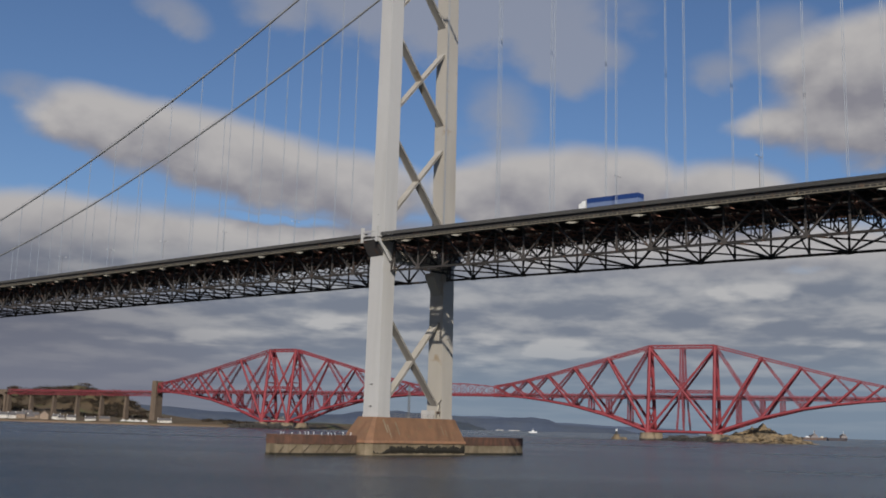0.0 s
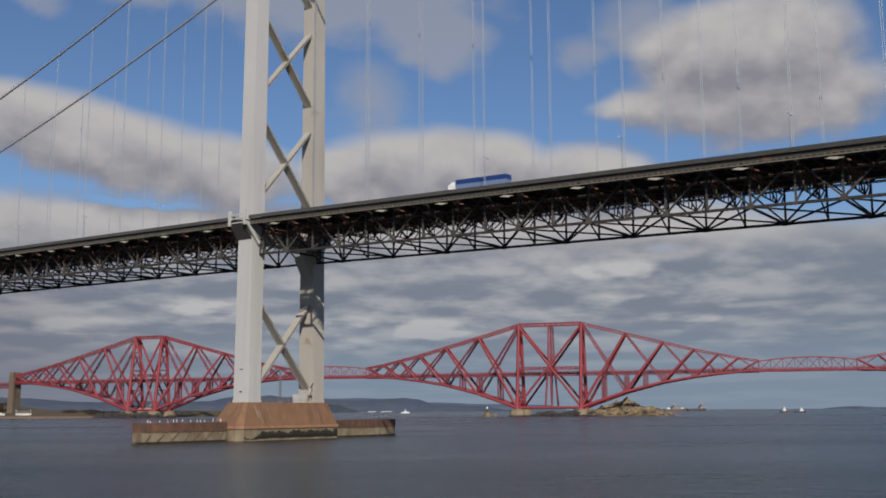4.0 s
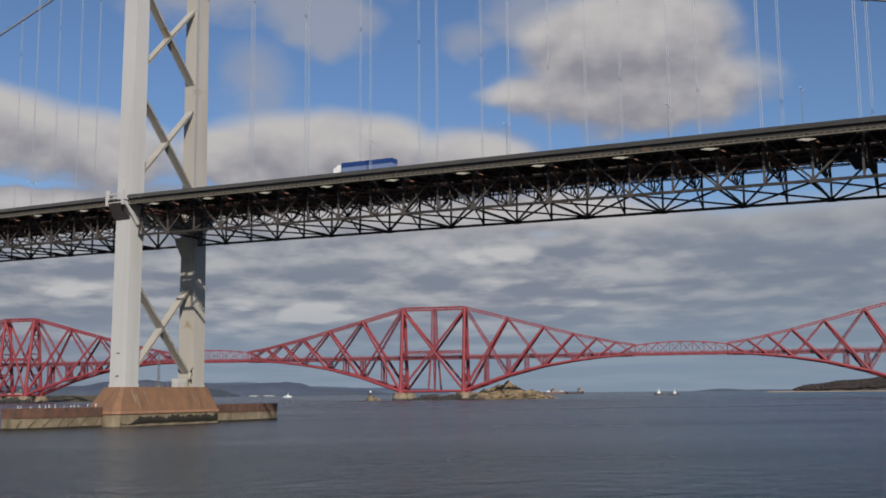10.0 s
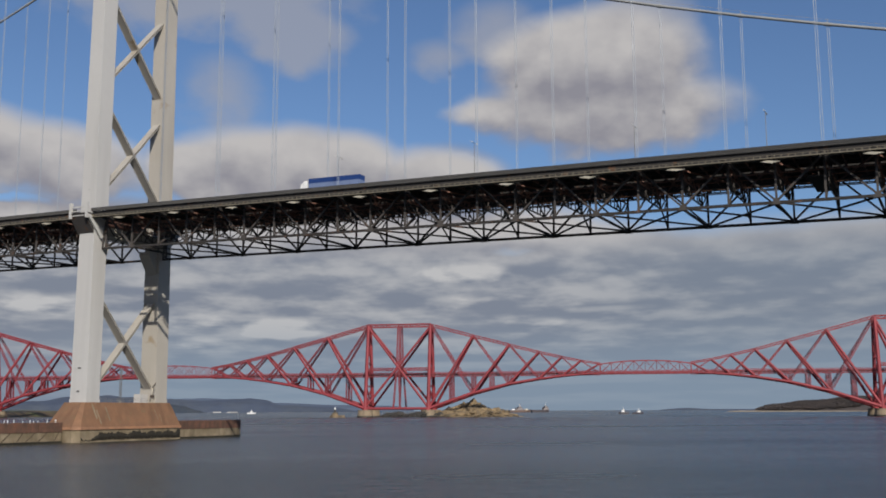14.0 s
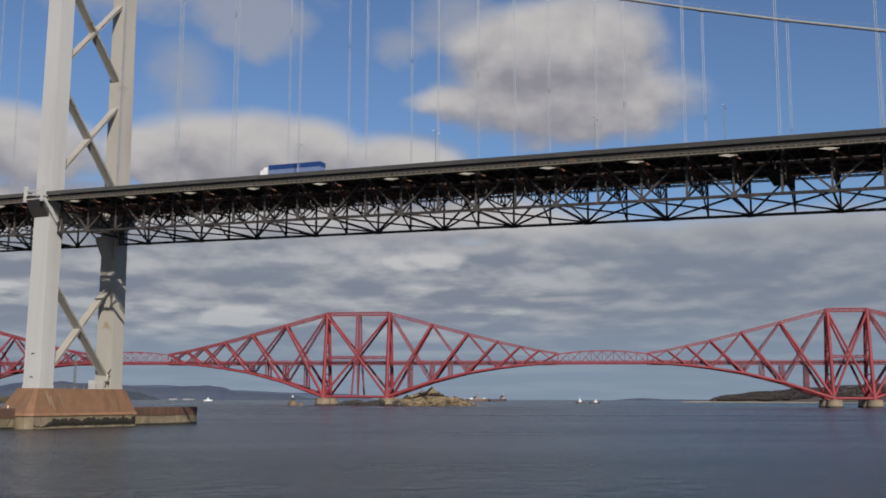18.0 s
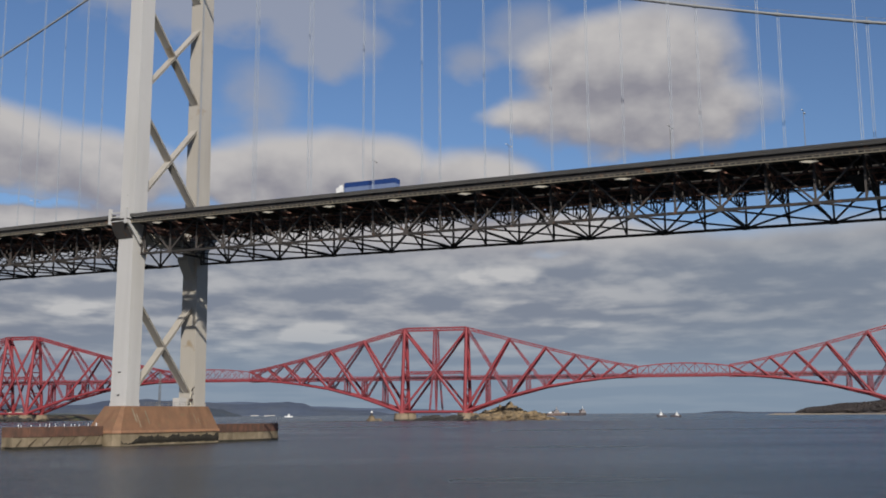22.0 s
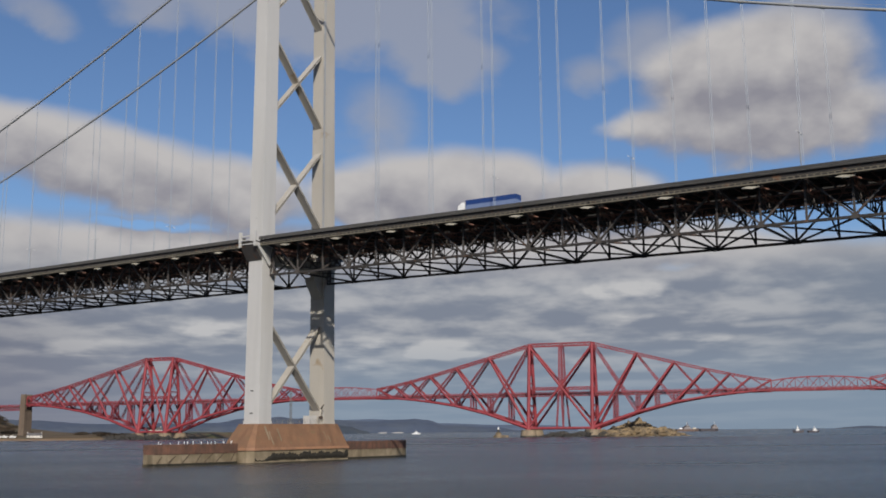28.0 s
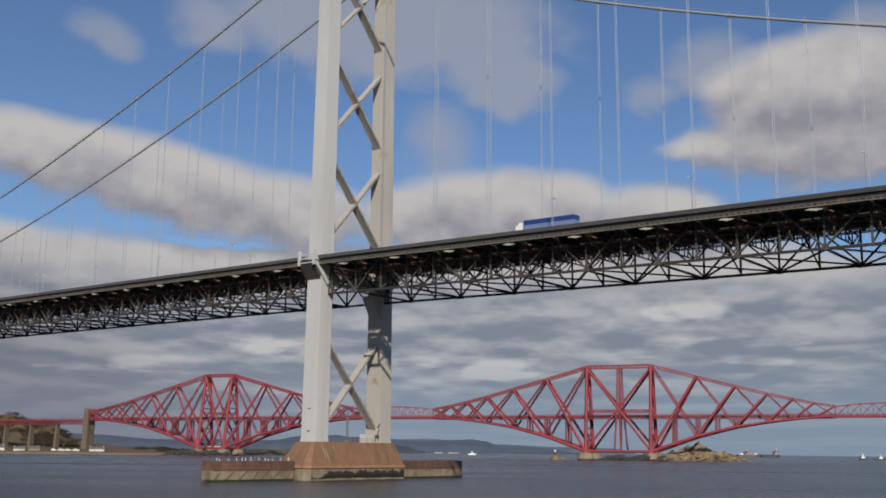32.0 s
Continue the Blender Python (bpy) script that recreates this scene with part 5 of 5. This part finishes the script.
rocks("rocky_islet", [(bearing(15.6, 1290), 24, 14, 7), (bearing(16.3, 1305), 22, 16, 12.5), (bearing(17.05, 1310), 20, 16, 18.5), (bearing(17.6, 1310), 18, 15, 12),
                      (bearing(18.3, 1315), 22, 14, 10), (bearing(18.9, 1315), 20, 10, 4.5)], ROCK, "sunlit brown rocky islet beside the rail bridge", 3)
rocks("rocky_shelf", [(bearing(13.0, 1275), 17, 10, 6.5), (bearing(14.5, 1275), 15, 9, 7.5), (bearing(13.8, 1285), 12, 8, 5.0), (bearing(12.4, 1280), 9, 6, 3.0), (bearing(15.3, 1278), 10, 6, 6.0)], DARK_ROCK, "wet dark rocks between the granite piers", 8)


rocks("shore_rocks", [(rl(-640, -34, 0), 15, 9, 6.0), (rl(-614, -40, 0), 16, 9, 7.0), (rl(-590, -42, 0), 14, 8, 6.0), (rl(-566, -40, 0), 15, 8, 7.5), (rl(-548, -36, 0), 12, 8, 5.0), (rl(-602, -36, 0), 12, 8, 8.0)], DARK_ROCK, "dark weedy rocks along the shore below the red tower", 21)


def ruin():
    root = thing("ruined_fort", "ruined stone walls on top of the rocky islet", "ruin", at=bearing(17.2, 1308, 12))
    c = bearing(17.2, 1308, 12)
    for dx, dz, w, h in ((-7, -2, 7, 3), (0, 0, 5, 4), (5, -2, 6, 3), (13, -4, 8, 4), (24, -5, 12, 3)):
        sh = Shape()
        sh.box8([c + Vector((dx + x, y, dz + z)) for z in (-6, h) for x, y in ((-w / 2, -3), (w / 2, -3), (w / 2 - 1, 3), (-w / 2, 3))])
        ob = part("wall", sh, ROCK, root)
        ob.matrix_parent_inverse = Matrix.Translation(-root.location)


ruin()


def beacon():
    c = bearing(9.85, 1255)
    root = thing("marker_beacon", "small white-topped beacon tower on a stone base", "beacon", at=c)
    add = rail_adder(root)
    add("stone_base", Shape().tube(c + Vector((0, 0, -1)), c + Vector((0, 0, 2.6)), 10, 8.5, 14), ROCK)
    add("plinth", Shape().tube(c + Vector((-3, 0, 2.6)), c + Vector((-3, 0, 6.0)), 4.0, 3.0, 12), ROCK)
    add("shaft", Shape().tube(c + Vector((-3, 0, 6)), c + Vector((-3, 0, 9.4)), 1.3, 1.1, 12), DARK_ROCK)
    add("lantern", Shape().tube(c + Vector((-3, 0, 9.4)), c + Vector((-3, 0, 11.8)), 1.15, 0.9, 12), WHITE_PAINT)


beacon()


# ---- wooded point and far hills ----
def ridge(name, az0, az1, dist, depth, profile, mat, label, wob, nx=120, ny=14, foot=-1.0):
    """A long hill seen across the water; profile gives its height over its length."""
    sh = Shape()
    far = max(0.0, (dist - 2000) / 2900)
    z0 = 6.6 * far * far
    for j in range(ny + 1):
        f = j / ny
        for i in range(nx + 1):
            g = i / nx
            a = az0 + (az1 - az0) * g
            p = bearing(a, dist + depth * f)
            h = profile(g) * math.sin(math.pi * 0.96 * f) ** 0.6 - (2.0 if j == 0 else 0.0)
            h *= 1 + wob * fbm(p.x, p.y, dist * 0.035, dist)
            sh.v.append((p.x, p.y, z0 + foot + h))
    for j in range(ny):
        for i in range(nx):
            k = j * (nx + 1) + i
            sh.f.append((k, k + 1, k + nx + 2, k + nx + 1))
    return solo(name, sh, mat, label, "hill", kind="structure", smooth=True)


def through_points(pts):
    def f(g):
        for (a, p), (b, q) in zip(pts, pts[1:]):
            if a <= g <= b:
                t = (g - a) / (b - a)
                t = t * t * (3 - 2 * t)
                return p + (q - p) * t
        return 0.0

    return f


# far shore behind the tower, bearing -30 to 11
ridge("far_hills", -31.0, 11.0, 4150, 500, through_points([(0, 70), (0.2, 58), (0.35, 62), (0.48, 46), (0.598, 46), (0.66, 66), (0.685, 70), (0.72, 60), (0.759, 54), (0.802, 49), (0.84, 56), (0.861, 59), (0.878, 52), (0.904, 31), (0.961, 22), (1.0, 6)]), FAR_HILL, "dark hills on the far shore with blue haze in their colour", 0.12, 240)
ridge("farther_hills", -24.0, 14.0, 4620, 250, through_points([(0, 60), (0.4, 45), (0.55, 42), (0.7, 60), (0.8, 40), (0.9, 30), (0.97, 26), (1.0, 8)]), FAR_HILL_2, "pale hills at the horizon with blue haze in their colour", 0.06)
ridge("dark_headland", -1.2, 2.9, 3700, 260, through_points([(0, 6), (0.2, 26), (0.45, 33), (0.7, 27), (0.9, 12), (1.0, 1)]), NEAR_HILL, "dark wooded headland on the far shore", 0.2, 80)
ridge("shore_fields", -8.5, -1.0, 3600, 150, through_points([(0, 10), (0.3, 14), (0.6, 11), (0.85, 13), (1.0, 3)]), FIELDS, "pale fields along the far shore with haze in their colour", 0.25, 80)
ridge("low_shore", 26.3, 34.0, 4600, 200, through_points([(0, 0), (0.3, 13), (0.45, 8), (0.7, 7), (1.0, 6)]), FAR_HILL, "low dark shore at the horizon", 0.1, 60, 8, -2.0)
ridge("wooded_point", 31.9, 52.0, 3300, 700, through_points([(0, 1.5), (0.02, 7), (0.06, 20), (0.14, 33), (0.26, 48), (0.4, 58), (0.6, 64), (1.0, 80)]), POINT_WOOD, "dark wooded point beyond the rail bridge", 0.25, 160, 16)
ridge("pale_beach", 30.4, 52.0, 3270, 60, through_points([(0, 0.5), (0.03, 4.5), (0.2, 4.0), (0.5, 3.0), (1.0, 4)]), BEACH, "pale sandy beach at the foot of the wooded point", 0.2, 100, 4)
rng = random.Random(12)
POINT = through_points([(0, 1.5), (0.02, 7), (0.06, 20), (0.14, 33), (0.26, 48), (0.4, 58), (0.6, 64), (1.0, 80)])
woods = []
for k in range(420):
    g = 0.022 + 0.5 * rng.random() ** 1.2
    f = rng.uniform(0.03, 0.5)
    h = POINT(g) * math.sin(math.pi * 0.96 * f) ** 0.6
    woods.append((bearing(31.9 + 20.1 * g, 3300 + 700 * f, 1.3 + 0.86 * h), rng.uniform(7, 15)))
scrub("point_woods", woods, POINT_WOOD, "bare winter woods on the point", 5, 9.0, 3.4, 2.6)
ridge("near_shore_behind", 110.0, 250.0, 260, 300, through_points([(0, 12), (0.5, 16), (1.0, 12)]), GRASS, "grassy shore behind the viewpoint", 0.2, 60, 10)


# ---- ships ----
def small_ship(az, dist, length, label, hull, heading=0.3, house_at=0.1, tall=9.0, crane=False, tanks=False):
    far = max(0.0, (dist - 2000) / 2900)
    c = bearing(az, dist, 6.6 * far * far)
    root = thing("ship", label, "ship", "ships on the firth", at=c)
    add = rail_adder(root)
    ca, sa = math.cos(heading), math.sin(heading)

    def at(x, y, z):
        return c + Vector((x * ca - y * sa, x * sa + y * ca, z))

    a, b = length / 2, length * 0.11
    sh = Shape()
    outline = [(-a, -b * .8), (a * .55, -b), (a, 0), (a * .55, b), (-a, b * .8)]
    k = len(sh.v)
    sh.v += [tuple(at(x * 0.96, y * 0.9, -1)) for x, y in outline] + [tuple(at(x, y, tall * 0.42 * (1.3 if x > a * .9 else 1))) for x, y in outline]
    sh.f += [(i, (i + 1) % 5, 5 + (i + 1) % 5, 5 + i) for i in range(5)] + [(4, 3, 2, 1, 0), (5, 6, 7, 8, 9)]
    add("hull", sh, hull)
    h = tall * 0.42
    x0 = length * house_at
    for k, (w, zz) in enumerate(((length * .15, tall * .28), (length * .09, tall * .22), (length * .06, tall * .15))):
        sh = Shape()
        sh.box8([at(x0 + x, y, h + z) for z in (0, zz) for x, y in ((-w, -b * .7), (w, -b * .7), (w, b * .7), (-w, b * .7))])
        cabin = add("deckhouse", sh, SHIP_GREY if dist > 3000 else WHITE_PAINT)
        if k == 1:
            gl = Shape()
            gl.box8([at(x0 + x, y, h + z) for z in (zz * .5, zz * .8) for x, y in ((-w * 1.01, -b * .71), (w * 1.01, -b * .71), (w * 1.01, b * .71), (-w * 1.01, b * .71))])
            part("window_band", gl, DARK_GLASS, cabin)
        h += zz
    add("mast", Shape().tube(at(x0, 0, h), at(x0, 0, h + tall * .5), 0.4, 0.25, 6), WHITE_PAINT)
    add("funnel", Shape().tube(at(x0 - length * .17, 0, tall * .5), at(x0 - length * .17, 0, tall * .85), length * .03, n=8), DARK_HULL)
    if tanks:
        for k, f in enumerate((-0.3, 0.3)):
            c0 = at(length * f, 0, tall * 0.32)
            add("tank", Shape().tube(c0, c0 + Vector((0, 0, tall * 0.22)), length * 0.085, n=16).tube(c0 + Vector((0, 0, tall * 0.22)), c0 + Vector((0, 0, tall * 0.36)), length * 0.085, length * 0.03, 16), PLATE_PAINT if k else WHITE_PAINT)
        add("tall_mast", Shape().lattice(at(0, 0, tall * 0.3), at(0, 0, tall * 1.6), 1.4, 1.4, Vector((1, 0, 0)), flange=0.5, lace=0.3), SHIP_GREY)
    if crane:
        for f in (-0.32, 0.32):
            add("derrick", Shape().lattice(at(length * f, 0, tall * .3), at(length * (f + .1), 0, tall * 1.2), 1.1, 1.1, flange=0.4, lace=0.25), SHIP_GREY)


small_ship(25.30, 2050, 19, "white and dark-hulled tug on the open firth", DARK_HULL, 2.9, 0.05, 9)
small_ship(26.05, 2080, 24, "white and dark-hulled supply boat on the open firth", DARK_HULL, 0.1, 0.08, 7.5)
small_ship(5.26, 2900, 24, "white ferry on the far firth", WHITE_PAINT, 0.2, 0.0, 8)
small_ship(19.75, 3300, 75, "rust-brown work vessel with round tanks and a tall mast at anchor", RUST_HULL, 0.1, -0.02, 17, False, True)
small_ship(20.85, 3300, 62, "long dark barge with a deckhouse at one end, at anchor", DARK_HULL, 0.1, 0.3, 19)

house(-606, 22, 20, 9, 9.5, HARLED, "tall white harled house with a slate roof beneath the red tower", 0.86)
for az_b, wide_b, tall_b in ((3.45, 30, 2.2), (4.25, 42, 1.8)):
    far_at = bearing(az_b, 4120, 3.4)
    root = thing("shore_store", "small white storehouse on the distant shore", "building", "storehouses on the distant shore", at=far_at)
    badd = rail_adder(root)
    sb = Shape()
    sb.box8([far_at + Vector((x, y, z)) for z in (-3, tall_b) for x, y in ((-wide_b / 2, -8), (wide_b / 2, -8), (wide_b / 2, 8), (-wide_b / 2, 8))])
    badd("wall", sb, HARLED)
    sr = Shape()
    sr.box8([far_at + Vector((x, y, z)) for z, k in ((tall_b, 1.0), (tall_b + 0.9, 0.15)) for x, y in ((-wide_b / 2, -8 * k), (wide_b / 2, -8 * k), (wide_b / 2, 8 * k), (-wide_b / 2, 8 * k))])
    badd("roof", sr, SLATE)
